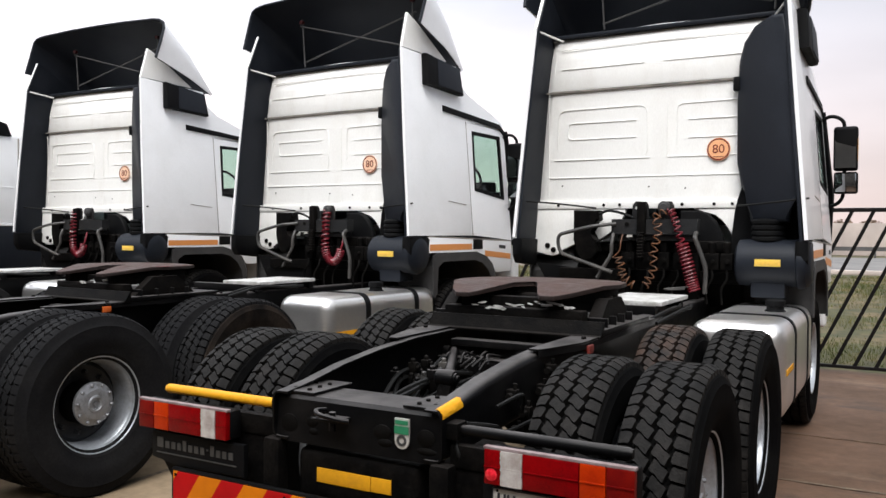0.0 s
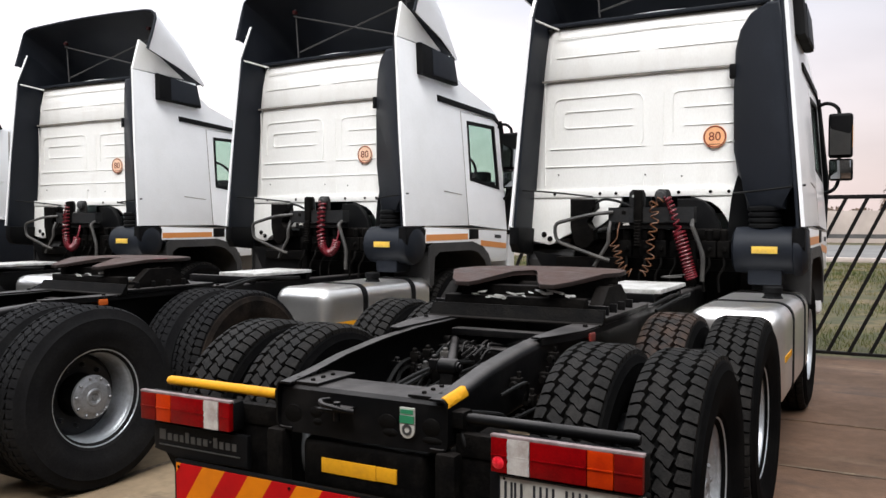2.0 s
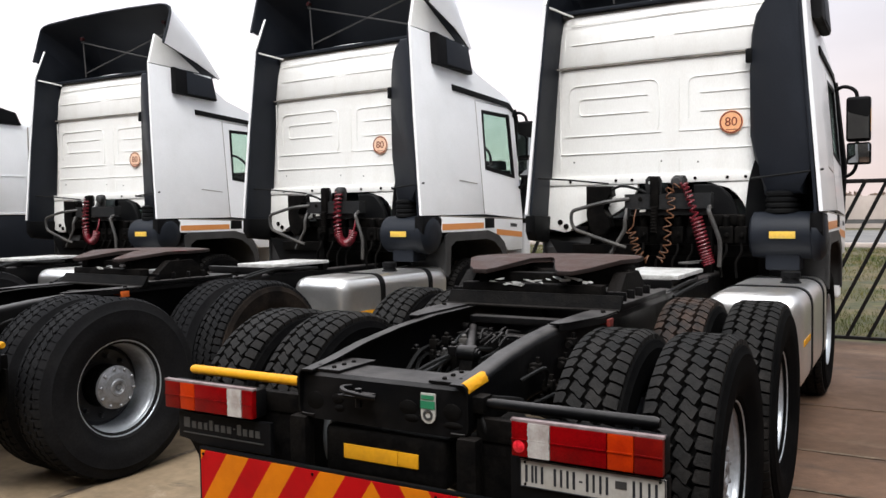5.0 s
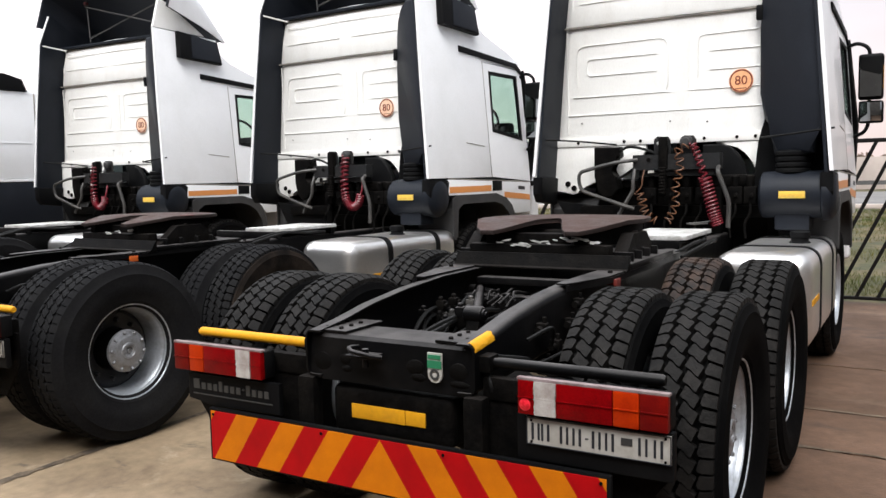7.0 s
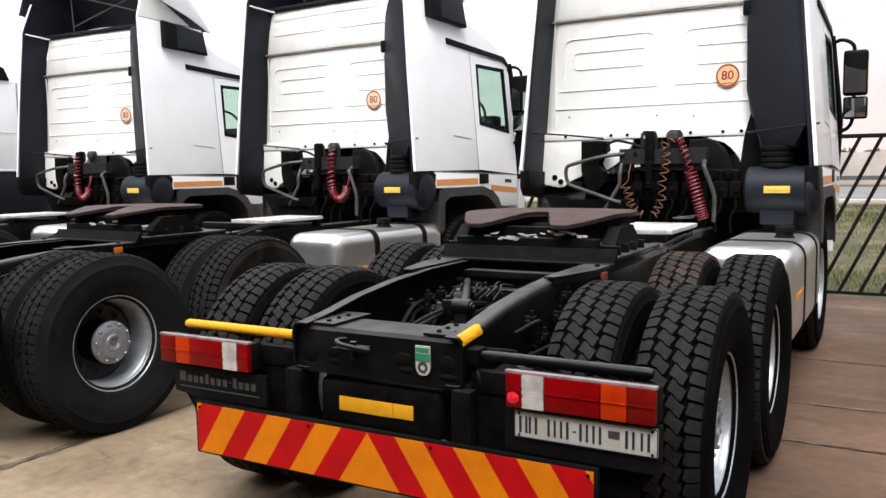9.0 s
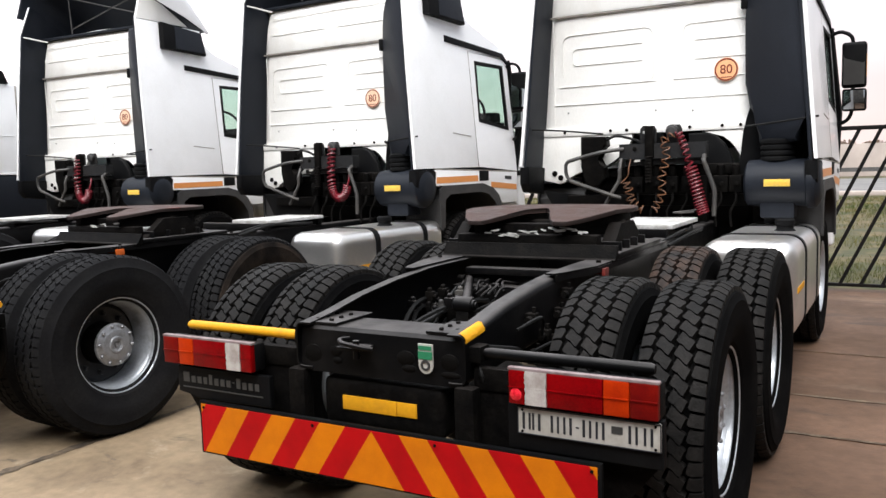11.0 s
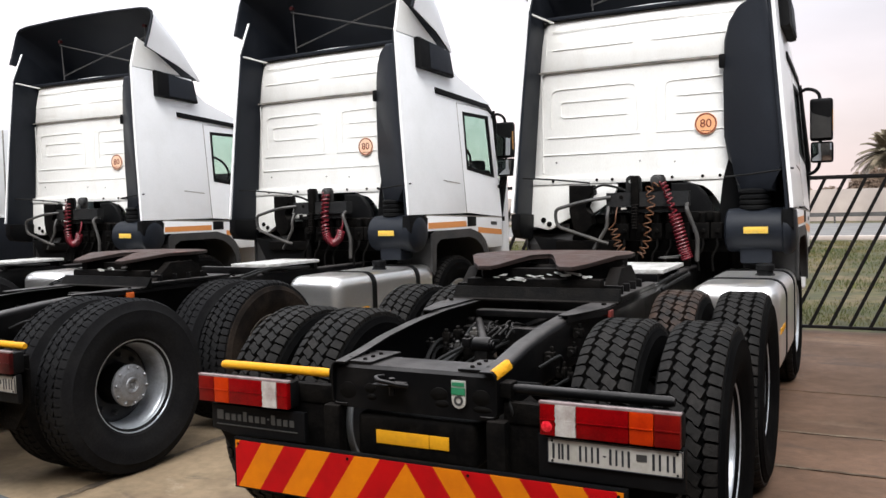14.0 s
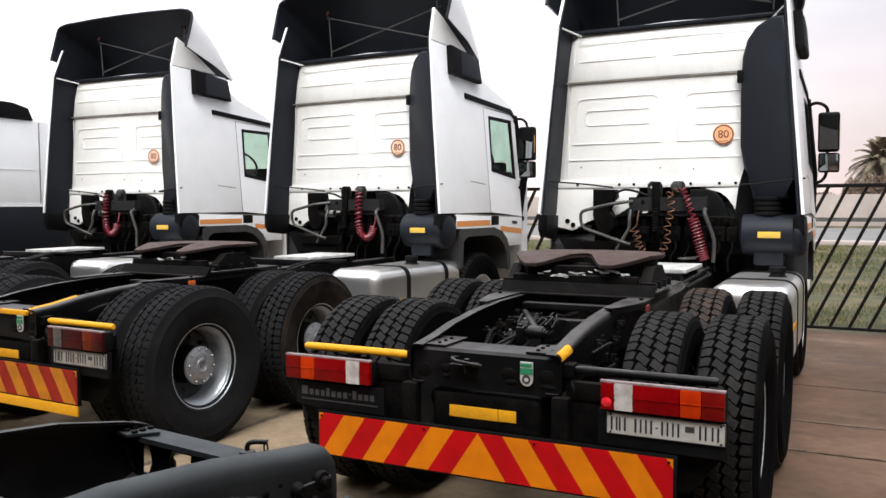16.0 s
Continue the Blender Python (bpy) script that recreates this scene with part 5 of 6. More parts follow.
    # roof spoiler
    def spoil_rows(o):
        # half outlines: x, y, z
        rear = [(1.24 - o, 4.47, 3.77), (1.25 - o, 4.54, 3.98), (1.25 - o, 4.59, 4.15), (1.23 - o, 4.60, 4.225 - o * 0.5), (1.17 - o, 4.60, 4.265 - o), (1.05, 4.60, 4.285 - o), (0.5, 4.60, 4.305 - o), (0.0, 4.60, 4.31 - o)]
        mid = [(1.17 - o, 5.08, 3.62), (1.18 - o, 5.10, 3.76), (1.17 - o, 5.12, 3.86), (1.13 - o, 5.12, 3.93 - o * 0.5), (1.05 - o, 5.12, 3.97 - o), (0.9, 5.12, 3.99 - o), (0.45, 5.12, 4.0 - o), (0.0, 5.12, 4.01 - o)]
        fr = [(1.06 - o, 5.60, 3.48), (1.06 - o, 5.61, 3.50), (1.04 - o, 5.62, 3.51), (0.98 - o, 5.62, 3.525 - o * 0.5), (0.90 - o, 5.62, 3.535 - o), (0.78, 5.62, 3.54 - o), (0.4, 5.62, 3.545 - o), (0.0, 5.62, 3.55 - o)]
        rows = []
        for half in (rear, mid, fr):
            rows.append([(-x, y, z) for x, y, z in half] + [(x, y, z) for x, y, z in half[-2::-1]])
        return rows
    part("roof_spoiler", once("spoil", lambda: sheet(spoil_rows(0.0), 0.008), SIDE_WHITE), None, cb, "tall white roof spoiler, black inside")
    part("spoiler_liner", once("spoill", lambda: sheet(spoil_rows(0.022), 0.008), LINER), None, cb, "black inside of the roof spoiler")

    def lip():
        r = [(x, y - 0.004, z) for x, y, z in spoil_rows(0.008)[0]]
        return tube(r, 0.017, 8)
    part("spoiler_lip", once("splip", lip, LINER), None, cb, "black lip of the spoiler")
    part("spoiler_sill", once("spsill", lambda: box((-1.04, 4.66, 3.475), (1.04, 5.45, 3.51), 0.01), LINER), None, cb)
    for pts in ([(-0.62, 4.76, 4.02), (0.90, 4.76, 3.62)], [(-0.58, 4.78, 3.60), (0.98, 4.78, 3.98)], [(-0.60, 4.77, 4.10), (-0.56, 4.77, 3.55)], [(0.94, 4.77, 4.10), (0.92, 4.77, 3.55)]):
        part("spoiler_brace", tube(pts, 0.009, 6), GREY, cb, "thin grey brace")
    for x, z in ((-0.60, 4.06), (0.94, 4.10)):
        part("brace_joint", lathe([(0.0, -0.02), (0.024, -0.02), (0.024, 0.02), (0.0, 0.02)], 12, "y", None, (x, 4.76, z)), GRIMY_RED, cb)

    # speed disc
    sm = STICKER if opts["name"] == "a" else FADED_STICKER
    disc = part("speed_sticker", once("disc" + sm.name, lambda: lathe([(0.0, 0.0), (0.098, 0.0), (0.098, 0.004), (0.0, 0.004)], 36, "y"), sm), None, cb, "round orange sticker reading 80", pose({"a": 0.50, "b": 0.467, "c": 0.462}[opts["name"]], 4.652, 2.385))
    part("sticker_ring", once("discr", lambda: lathe([(0.083, -0.002), (0.094, -0.002), (0.094, 0.002), (0.083, 0.002), (0.083, -0.002)], 36, "y"), STICKER_INK), None, disc)
    write("80", 0.105, STICKER_INK, disc, pose(0, -0.001, 0.0, 90, 0, 0))
    part("sticker_bar", once("discbar", lambda: box((-0.045, -0.002, -0.066), (0.045, 0.002, -0.060)), STICKER_INK), None, disc)


def back_of_cab(t, opts):
    """Air intake, air cleaner, rack, coils, pipes and gearbox behind the cab."""
    def tower():
        bm = prism([(0.70, 2.06), (0.665, 2.25), (0.66, 2.78), (0.67, 3.10), (0.71, 3.25), (0.80, 3.36), (0.95, 3.41), (1.05, 3.41), (1.11, 2.9), (1.18, 2.06), (1.12, 1.95), (1.10, 1.76), (0.79, 1.76), (0.78, 1.95)], "y", 4.36, 4.645, 0.03, None, 3)
        for v in bm.verts:
            if v.co.y < 4.55:
                v.co.y += 0.24 - 0.24 * min(max((v.co.x - 0.66) / 0.30, 0), 1)
        return bm
    tw = part("intake_tower", once("tower", tower, LINER), None, t, "tall black air intake tower")
    part("intake_catch", once("catch", lambda: box((0.625, 4.58, 2.86), (0.68, 4.64, 2.98), 0.012), BLACK), None, tw)

    def bellows():
        pr = []
        for k in range(4):
            z = 1.60 + k * 0.046
            pr += [(0.122, z), (0.134, z + 0.012), (0.134, z + 0.034), (0.122, z + 0.045)]
        return lathe([(0.0, 1.59)] + pr + [(0.0, 1.80)], 24, "z", None, (0.935, 4.50, 0))
    part("bellows", once("bellows", bellows, BLACK), None, tw, "ribbed black rubber bellows")

    def canister():
        pr = [(0.0, 0.70), (0.15, 0.70), (0.185, 0.72), (0.19, 0.78), (0.19, 1.16), (0.205, 1.17), (0.205, 1.20), (0.195, 1.23), (0.15, 1.262), (0.07, 1.270), (0.0, 1.270)]
        bm = lathe(pr, 32, "x", None, (0, 4.47, 1.43))
        box((0.82, 4.36, 1.15), (1.08, 4.60, 1.30), 0.02, bm)
        return bm
    can = part("air_cleaner", once("can", canister, LINER), None, t, "black air cleaner canister with a yellow label")
    part("label", once("canlab", lambda: box((0.862, 4.268, 1.408), (1.055, 4.276, 1.464), 0.001), LABEL), None, can, "yellow label with dark bars")
    for a, b in ((0.88, 0.94), (0.95, 0.985), (1.0, 1.04)):
        part("label_bar", once(f"lbar{a}", lambda: box((a, 4.265, 1.43), (b, 4.2685, 1.445)), STICKER_INK if opts["name"] != "a" else LABEL), None, can)

    # rack: a channel with two holed ears, valves and a round grey socket
    def channel():
        bm = prism([(4.36, 1.655), (4.36, 1.785), (4.47, 1.785), (4.47, 1.777), (4.370, 1.775), (4.370, 1.665), (4.47, 1.663), (4.47, 1.655)], "x", -0.34, 0.395, 0.003)
        for x in (-0.34, 0.385):
            box((x, 4.372, 1.667), (x + 0.01, 4.47, 1.773), 0, bm)
        return box((-0.30, 4.40, 1.60), (0.36, 4.50, 1.652), 0.012, bm)
    rk = part("hose_rack", once("rack", channel, RACK), None, t, "dark grey steel hose rack")

    def ear(x0, x1, hx):
        ring = [(x0, 1.79), (x1, 1.79), (x1, 1.90), (x1 - 0.02, 1.935), (x0 + 0.03, 1.94), (x0, 1.91)]
        return prism(ring, "y", 4.395, 4.407, 0.003)
    for k, (x0, x1, hx) in enumerate(((-0.165, -0.022, -0.127), (0.062, 0.194, 0.152))):
        e = part("rack_ear", once(f"ear{k}", lambda: ear(x0, x1, hx), RACK), None, rk)
        # a pale disc stands in for the hole through the ear
        part("ear_hole", once("earhole", lambda: lathe([(0.0, 4.391), (0.013, 4.391), (0.013, 4.394), (0.0, 4.394)], 14, "y"), DECK), None, rk, "pale bolt end in the ear", pose(hx, 0, 1.882))
    part("connector_block", once("conblk", lambda: box((-0.11, 4.33, 1.66), (-0.035, 4.39, 1.93), 0.012, box((-0.10, 4.31, 1.44), (-0.045, 4.36, 1.66), 0.015)), DARK), None, rk, "black connector with a ribbed hose")
    for k in range(9):
        part("hose_rib", once("hoserib", lambda: lathe([(0.026, -0.006), (0.034, -0.003), (0.034, 0.003), (0.026, 0.006)], 14, "z"), DARK), None, rk, "", pose(-0.073, 4.332, 1.46 + 0.026 * k))
    part("cross_tube", once("ctube", lambda: box((-0.34, 4.50, 1.503), (0.62, 4.58, 1.60), 0.02), DARK), None, rk)
    for x in (-0.30, 0.30):
        part("rack_post", once("rpost", lambda: box((0.0, 4.50, 1.0), (0.08, 4.57, 1.50), 0.012), DARK), None, rk, "", pose(x, 0, 0))
    for k, (x, w) in enumerate(((-0.20, 0.05), (-0.04, 0.045), (0.10, 0.05), (0.22, 0.04), (0.50, 0.06), (0.62, 0.05))):
        def valve(x=x, w=w):
            bm = box((x - w, 4.42, 1.36), (x + w, 4.50, 1.50), 0.014)
            lathe([(0.0, 1.50), (0.03, 1.50), (0.034, 1.53), (0.034, 1.585), (0.02, 1.60), (0.0, 1.60)], 14, "z", bm, (x, 4.455, 0))
            lathe([(0.0, 4.39), (0.014, 4.39), (0.014, 4.405), (0.022, 4.408), (0.022, 4.425), (0.0, 4.425)], 10, "y", bm, (x + 0.01, 0, 1.43))
            return tube(curve([(x, 4.44, 1.37), (x + 0.01, 4.40, 1.29), (x - 0.03, 4.38, 1.20), (x - 0.02, 4.36, 1.08)]), 0.011, 7, bm)
        part("valve_block", once(f"rvalve{k}", valve, DARK), None, rk)
    # a dark disc paints the hole's shade on the channel
    part("rack_hole", once("rhole", lambda: lathe([(0.0, 4.352), (0.018, 4.352), (0.018, 4.362), (0.0, 4.362)], 14, "y", None, (-0.20, 0, 1.742)), DARK), None, rk)
    part("rack_tag", once("rtag", lambda: prism([(-0.205, 1.628), (-0.150, 1.632), (-0.155, 1.650), (-0.20, 1.648)], "y", 4.352, 4.357), PLATE), None, rk, "small white tag")
    part("socket", once("socket", lambda: lathe([(0.0, 4.345), (0.030, 4.345), (0.036, 4.352), (0.050, 4.355), (0.054, 4.372), (0.054, 4.394), (0.0, 4.394)], 20, "y", None, (0.115, 0, 1.885)), GREY), None, rk, "round grey socket")
    if opts["coils"] == "three":
        part("air_coil", coil([(0.128, 4.345, 1.845), (0.060, 4.31, 1.80), (0.085, 4.30, 1.72), (0.074, 4.30, 1.61), (0.046, 4.30, 1.50), (0.049, 4.30, 1.37), (0.009, 4.30, 1.275), (-0.023, 4.30, 1.212)], 11, 0.032, 0.0058), COIL_ORANGE, t, "orange-brown coiled air line")
        part("air_coil", coil([(-0.270, 4.30, 1.47), (-0.240, 4.30, 1.40), (-0.225, 4.30, 1.32), (-0.185, 4.30, 1.265), (-0.115, 4.30, 1.212)], 6, 0.036, 0.0058), COIL_ORANGE, t, "orange-brown coiled air line")
        part("air_hose", tube(curve([(-0.233, 4.345, 1.655), (-0.236, 4.30, 1.58), (-0.245, 4.30, 1.515), (-0.290, 4.30, 1.465)]), 0.0058, 7), COIL_ORANGE, t)
        part("air_coil", coil([(0.175, 4.345, 1.87), (0.215, 4.31, 1.80), (0.245, 4.30, 1.714), (0.284, 4.30, 1.588)], 7, 0.026, 0.0085), COIL_RED, t, "red coiled air line")
        part("air_coil", coil([(0.284, 4.30, 1.588), (0.325, 4.30, 1.44), (0.362, 4.30, 1.29), (0.392, 4.30, 1.19)], 15, 0.047, 0.0085), COIL_RED, t, "red coiled air line")
        part("coil_tail", tube(curve([(0.36, 4.28, 1.225), (0.27, 4.20, 1.215), (0.18, 4.16, 1.207), (0.24, 4.12, 1.205), (0.34, 4.18, 1.21)]), 0.007, 7), PIPE, t)
    else:
        cx = -0.22 if opts["name"] == "c" else 0.0
        part("air_coil", coil([(0.135, 4.345, 1.88), (0.140, 4.31, 1.70), (0.155, 4.29, 1.50), (0.195, 4.28, 1.385), (0.275, 4.28, 1.34), (0.345, 4.28, 1.385), (0.375, 4.28, 1.47)], 25, 0.036, 0.0105), COIL_RED, t, "red coiled air line hanging in a loop").location.x = cx
        part("air_hose", tube(curve([(0.375, 4.28, 1.47), (0.385, 4.30, 1.54), (0.36, 4.34, 1.62)]), 0.010, 7), COIL_RED, t).location.x = cx
    # pipes, cable
    part("pipe", once("pipe1", lambda: tube(curve([(-0.30, 4.36, 1.745), (-0.467, 4.26, 1.722), (-0.72, 4.25, 1.664), (-0.778, 4.25, 1.640), (-0.792, 4.25, 1.595), (-0.784, 4.25, 1.53), (-0.755, 4.25, 1.485), (-0.70, 4.25, 1.46), (-0.387, 4.25, 1.354), (-0.30, 4.27, 1.325)]), 0.0165, 8), PIPE), None, t, "bent grey pipe")
    part("pipe", once("pipe2", lambda: tube(curve([(0.385, 4.36, 1.67), (0.392, 4.30, 1.63), (0.413, 4.30, 1.569), (0.459, 4.30, 1.445), (0.480, 4.30, 1.352), (0.474, 4.30, 1.17)]), 0.019, 8), PIPE), None, t, "bent grey pipe")
    part("pipe", once("pipe3", lambda: tube(curve([(-0.316, 4.34, 1.66), (-0.316, 4.30, 1.57), (-0.322, 4.30, 1.48), (-0.37, 4.29, 1.39), (-0.44, 4.28, 1.27)]), 0.0165, 8), PIPE), None, t)
    part("cab_lock", once("clock", lambda: prism([(-0.735, 1.87), (-0.50, 1.865), (-0.49, 1.78), (-0.56, 1.74), (-0.60, 1.66), (-0.52, 1.60), (-0.50, 1.50), (-0.56, 1.42), (-0.64, 1.41), (-0.70, 1.46), (-0.735, 1.60)], "y", 4.47, 4.60, 0.025, None, 3), DARK), None, t, "dark rounded cab lock and lift bracket")
    part("hose_bundle", once("hbundle", lambda: tube(curve([(-0.50, 4.50, 1.83), (-0.40, 4.45, 1.86), (-0.28, 4.44, 1.84), (-0.17, 4.42, 1.80)]), 0.012, 7, tube(curve([(-0.52, 4.50, 1.58), (-0.42, 4.46, 1.63), (-0.36, 4.44, 1.67)]), 0.012, 7)), CABLE), None, t)
    part("engine_dome", once("edome", lambda: prism([(0.36, 1.86), (0.43, 1.835), (0.50, 1.77), (0.545, 1.68), (0.57, 1.60), (0.57, 1.40), (0.20, 1.40), (0.20, 1.86)], "y", 4.585, 4.655, 0.02, None, 3), BLACK), None, t, "black rounded engine tunnel cover")
    part("cable", once("cable1", lambda: tube(curve([(-1.22, 4.36, 1.955), (-0.9, 4.45, 1.93), (-0.57, 4.62, 1.89)]), 0.008, 6), CABLE), None, t, "thin black stay cable")
    part("cable", once("cable2", lambda: tube(curve([(0.66, 4.62, 1.90), (0.9, 4.30, 1.905), (1.25, 4.33, 1.945)]), 0.008, 6), CABLE), None, t, "thin black stay cable")
    # dark machinery under the cab
    part("gearbox", once("gear", lambda: box((-0.30, 3.3, 0.55), (0.30, 4.7, 1.02), 0.08, None, None, 3), DARK), None, t, "oily dark gearbox")
    part("engine", once("eng", lambda: box((-0.86, 4.80, 0.86), (0.70, 6.3, 1.56), 0.08, None, None, 3), DARK), None, t, "dark engine under the cab")
    part("cab_mount", once("mount", lambda: box((-0.90, 4.55, 1.24), (0.70, 4.66, 1.34), 0.015, box((-0.80, 4.62, 1.0), (-0.70, 4.72, 1.30), 0.01)), DARK), None, t)
    # black flared panel added behind the bellows and canister
    part("intake_backing", once("iback", lambda: prism([(0.74, 2.20), (0.70, 2.07), (0.668, 1.96), (0.645, 1.86), (0.632, 1.74), (0.622, 1.61), (0.57, 1.50), (0.57, 1.35), (1.20, 1.35), (1.20, 2.20)], "y", 4.63, 4.648, 0.004), BLACK), None, t)
    part("splash_panel", once("splash", lambda: prism([(-1.15, 1.38), (-0.95, 1.05), (-0.40, 1.0), (-0.40, 1.3)], "y", 4.60, 4.64, 0.01), BLACK), None, t)
    part("deck_plate", once("deck", lambda: box((-0.02, 3.02, 1.165), (0.46, 3.78, 1.195), 0.004) if opts["name"] == "a" else box((-0.02, 3.02, 1.165), (0.46, 3.78, 1.195), 0.004), DECK), None, t, "pale ribbed aluminium deck plate")
    part("deck_frame", once("deckf", lambda: box((-0.40, 3.0, 1.10), (0.42, 3.06, 1.165), 0.006), STEEL), None, t)
    part("deck_frame", once("deckg", lambda: box((-0.40, 3.74, 1.10), (0.42, 3.80, 1.165), 0.006), STEEL), None, t)
    # left side: battery box and air tanks
    part("battery_box", once("batt", lambda: box((-1.22, 3.0, 0.50), (-0.62, 3.9, 1.04), 0.05, None, None, 3), BLACK), None, t, "black battery box")
    for x in (0.47, 0.55):
        part("air_hose", once(f"rh{x}", lambda: tube(curve([(x, 2.55, 1.10), (x + 0.1, 2.85, 1.17), (x + 0.06, 3.2, 1.15), (x, 3.5, 1.14)]), 0.012, 6), CABLE), None, t)


def tractor(opts, m, label):
    t = thing("tractor_truck", label, "truck", m, "tractor trucks parked in a row")
    chassis(t)
    rear_end(t, opts)
    fifth_wheel(t, opts)
    tank(t)
    cab(t, opts)
    back_of_cab(t, opts)
    rng = random.Random(ord(opts["name"]))
    for s in (-1, 1):
        for y in (AXLE_Y, AXLE2_Y):
            wheel(t, s * 1.124, y, s, "rear", rng.uniform(0, 360), False, opts["name"] == "b" and y == AXLE2_Y, opts["name"] != "a")
            wheel(t, s * 0.760, y, s, "inner", rng.uniform(0, 360), opts["name"] == "a" and s > 0 and y == AXLE2_Y, False, opts["name"] != "a")
        wheel(t, s * 1.06, FRONT_Y, s, "front", rng.uniform(0, 360))
    return t


tractor({"name": "a", "bar": "black", "coils": "three"}, pose(0, 0, 0), "white tractor truck with three coiled air lines and striped board")
tractor({"name": "b", "bar": "yellow", "coils": "one"}, pose(-3.815, 0.071, 0, 0, 0, -2.54), "white tractor truck with one red air coil and yellow bars")
tractor({"name": "c", "bar": "yellow", "coils": "one"}, pose(-7.208, -0.104, 0, 0, 0, 1.63), "white tractor truck with a red coil, beside a pale cab")


# ---- the yard and what lies beyond ----
def ground_sheet():
    bm = bmesh.new()
    n = 24
    xs = [math.copysign(abs(k / n) ** 3 * 1500, k) for k in range(-n, n + 1)]
    ys = [math.copysign(abs(k / n) ** 3 * 1500, k) for k in range(-n, n + 1)]
    g = [[bm.verts.new((x, y, -0.085)) for x in xs] for y in ys]
    for a, b in zip(g, g[1:]):
        for k in range(len(a) - 1):
            bm.faces.new((a[k], a[k + 1], b[k + 1], b[k]))
    return bm


ground = mesh_object("ground", finish("ground", ground_sheet(), EARTH))
tagged(ground, "flat earthy ground with sparse grass", "ground", kind="structure")

yard = mesh_object("pavement", finish("pavement", box((-30, -24, -0.078), (26, 8.62, -0.048)), JOINT))
tagged(yard, "dusty concrete yard of cast slabs with dark joints", "yard", kind="structure")
xs = [-30, -26.5, -22.5, -18.5, -14.5, -10.5, -6.5, -2.6, 0.4, 5.6, 9.6, 13.6, 17.6, 21.6, 26]
ys_left = [-24, -21, -18, -15, -12, -9.3, -6.4, -3.5, -0.55, 2.44, 5.5, 8.62]
ys_right = [-24, -21, -18, -15, -12, -9.3, -6.4, -3.5, -0.55, 2.57, 3.44, 4.86, 8.62]
rng = random.Random(5)


def worn_edge(x0, y0, x1, y1):
    """A slab's outline with crumbled, slightly wandering edges."""
    out = []
    for (ax, ay), (bx, by) in (((x0, y0), (x1, y0)), ((x1, y0), (x1, y1)), ((x1, y1), (x0, y1)), ((x0, y1), (x0, y0))):
        n = max(4, int((abs(bx - ax) + abs(by - ay)) / 0.07))
        for k in range(n):
            f = k / n
            x, y = ax + (bx - ax) * f, ay + (by - ay) * f
            w = 0.028 * noise.noise(Vector((x * 0.9, y * 0.9, 1))) + 0.016 * noise.noise(Vector((x * 4, y * 4, 7))) + 0.014 * noise.noise(Vector((x * 14, y * 14, 3)))
            out.append((x + (w if ax == bx else 0), y + (w if ay == by else 0)))
    return out


for i in range(len(xs) - 1):
    ys = ys_right if xs[i] > 0 else ys_left
    for j in range(len(ys) - 1):
        d = rng.uniform(-0.003, 0.003)
        g = 0.006 + 0.006 * rng.random()
        bm = prism(worn_edge(xs[i] + g, ys[j] + g, xs[i + 1] - g, ys[j + 1] - g), "z", -0.06, d - 0.028)
        part("slab", bm, BROWN_SLAB if xs[i] > 0 else CONCRETE, yard)



def dirt_line(a, b, width, seed):
    """Crumbled dirt lying along a joint: a ribbon of uneven width, broken here and there."""
    bm = bmesh.new()
    a, b = Vector(a), Vector(b)
    d = (b - a).normalized()
    side = Vector((-d.y, d.x, 0))
    n = int((b - a).length / 0.03)
    prev = None
    for k in range(n + 1):
        c = a.lerp(b, k / n)
        w = width * (0.35 + 0.6 * max(0.0, noise.noise(Vector((k * 0.06, seed, 0))) + 0.45) ** 2 + 0.45 * noise.noise(Vector((k * 0.35, seed, 5))) + 0.2 * noise.noise(Vector((k * 0.9, seed, 8))))
        off = 0.012 * noise.noise(Vector((k * 0.2, seed, 9)))
        if w < width * 0.12:
            prev = None
            continue
        row = [bm.verts.new(c + side * (off + w * 0.5)), bm.verts.new(c + side * off + Vector((0, 0, 0.003))), bm.verts.new(c + side * (off - w * 0.6))]
        if prev:
            bm.faces.new((prev[0], prev[1], row[1], row[0]))
            bm.faces.new((prev[1], prev[2], row[2], row[1]))
        prev = row
    return bm


for k, (a, b, w) in enumerate((((-2.6, -3.5, -0.022), (-2.6, 2.4, -0.022), 0.13), ((0.45, 2.57, -0.022), (5.5, 2.57, -0.022), 0.05), ((0.45, 3.44, -0.022), (5.5, 3.44, -0.022), 0.06), ((0.45, 4.86, -0.022), (5.5, 4.86, -0.022), 0.02), ((-2.5, -0.55, -0.022), (0.35, -0.55, -0.022), 0.03))):
    part("joint_dirt", dirt_line(a, b, w, k + 1), DIRT, yard, "dark crumbled dirt along a joint")

# unseen plain walls, added to the side and behind to cut low sky light
tagged(mesh_object("wall_east", finish("wall_east", box((6.4, -9.0, -0.08), (6.65, 8.3, 4.4), 0.02), UNSEEN_WALL)), "plain grey-brown wall, unseen, added to block eastern sky light", "wall", kind="structure")
tagged(mesh_object("wall_south", finish("wall_south", box((-30, -9.3, -0.08), (6.65, -9.02, 10.0), 0.02), UNSEEN_WALL)), "tall plain grey-brown wall, unseen, added to darken the rears", "wall", kind="structure")

# fence with leaning bars
FY = 8.42
fence = thing("fence", "black painted steel fence with leaning bars", "fence", pose(0, FY, 0))


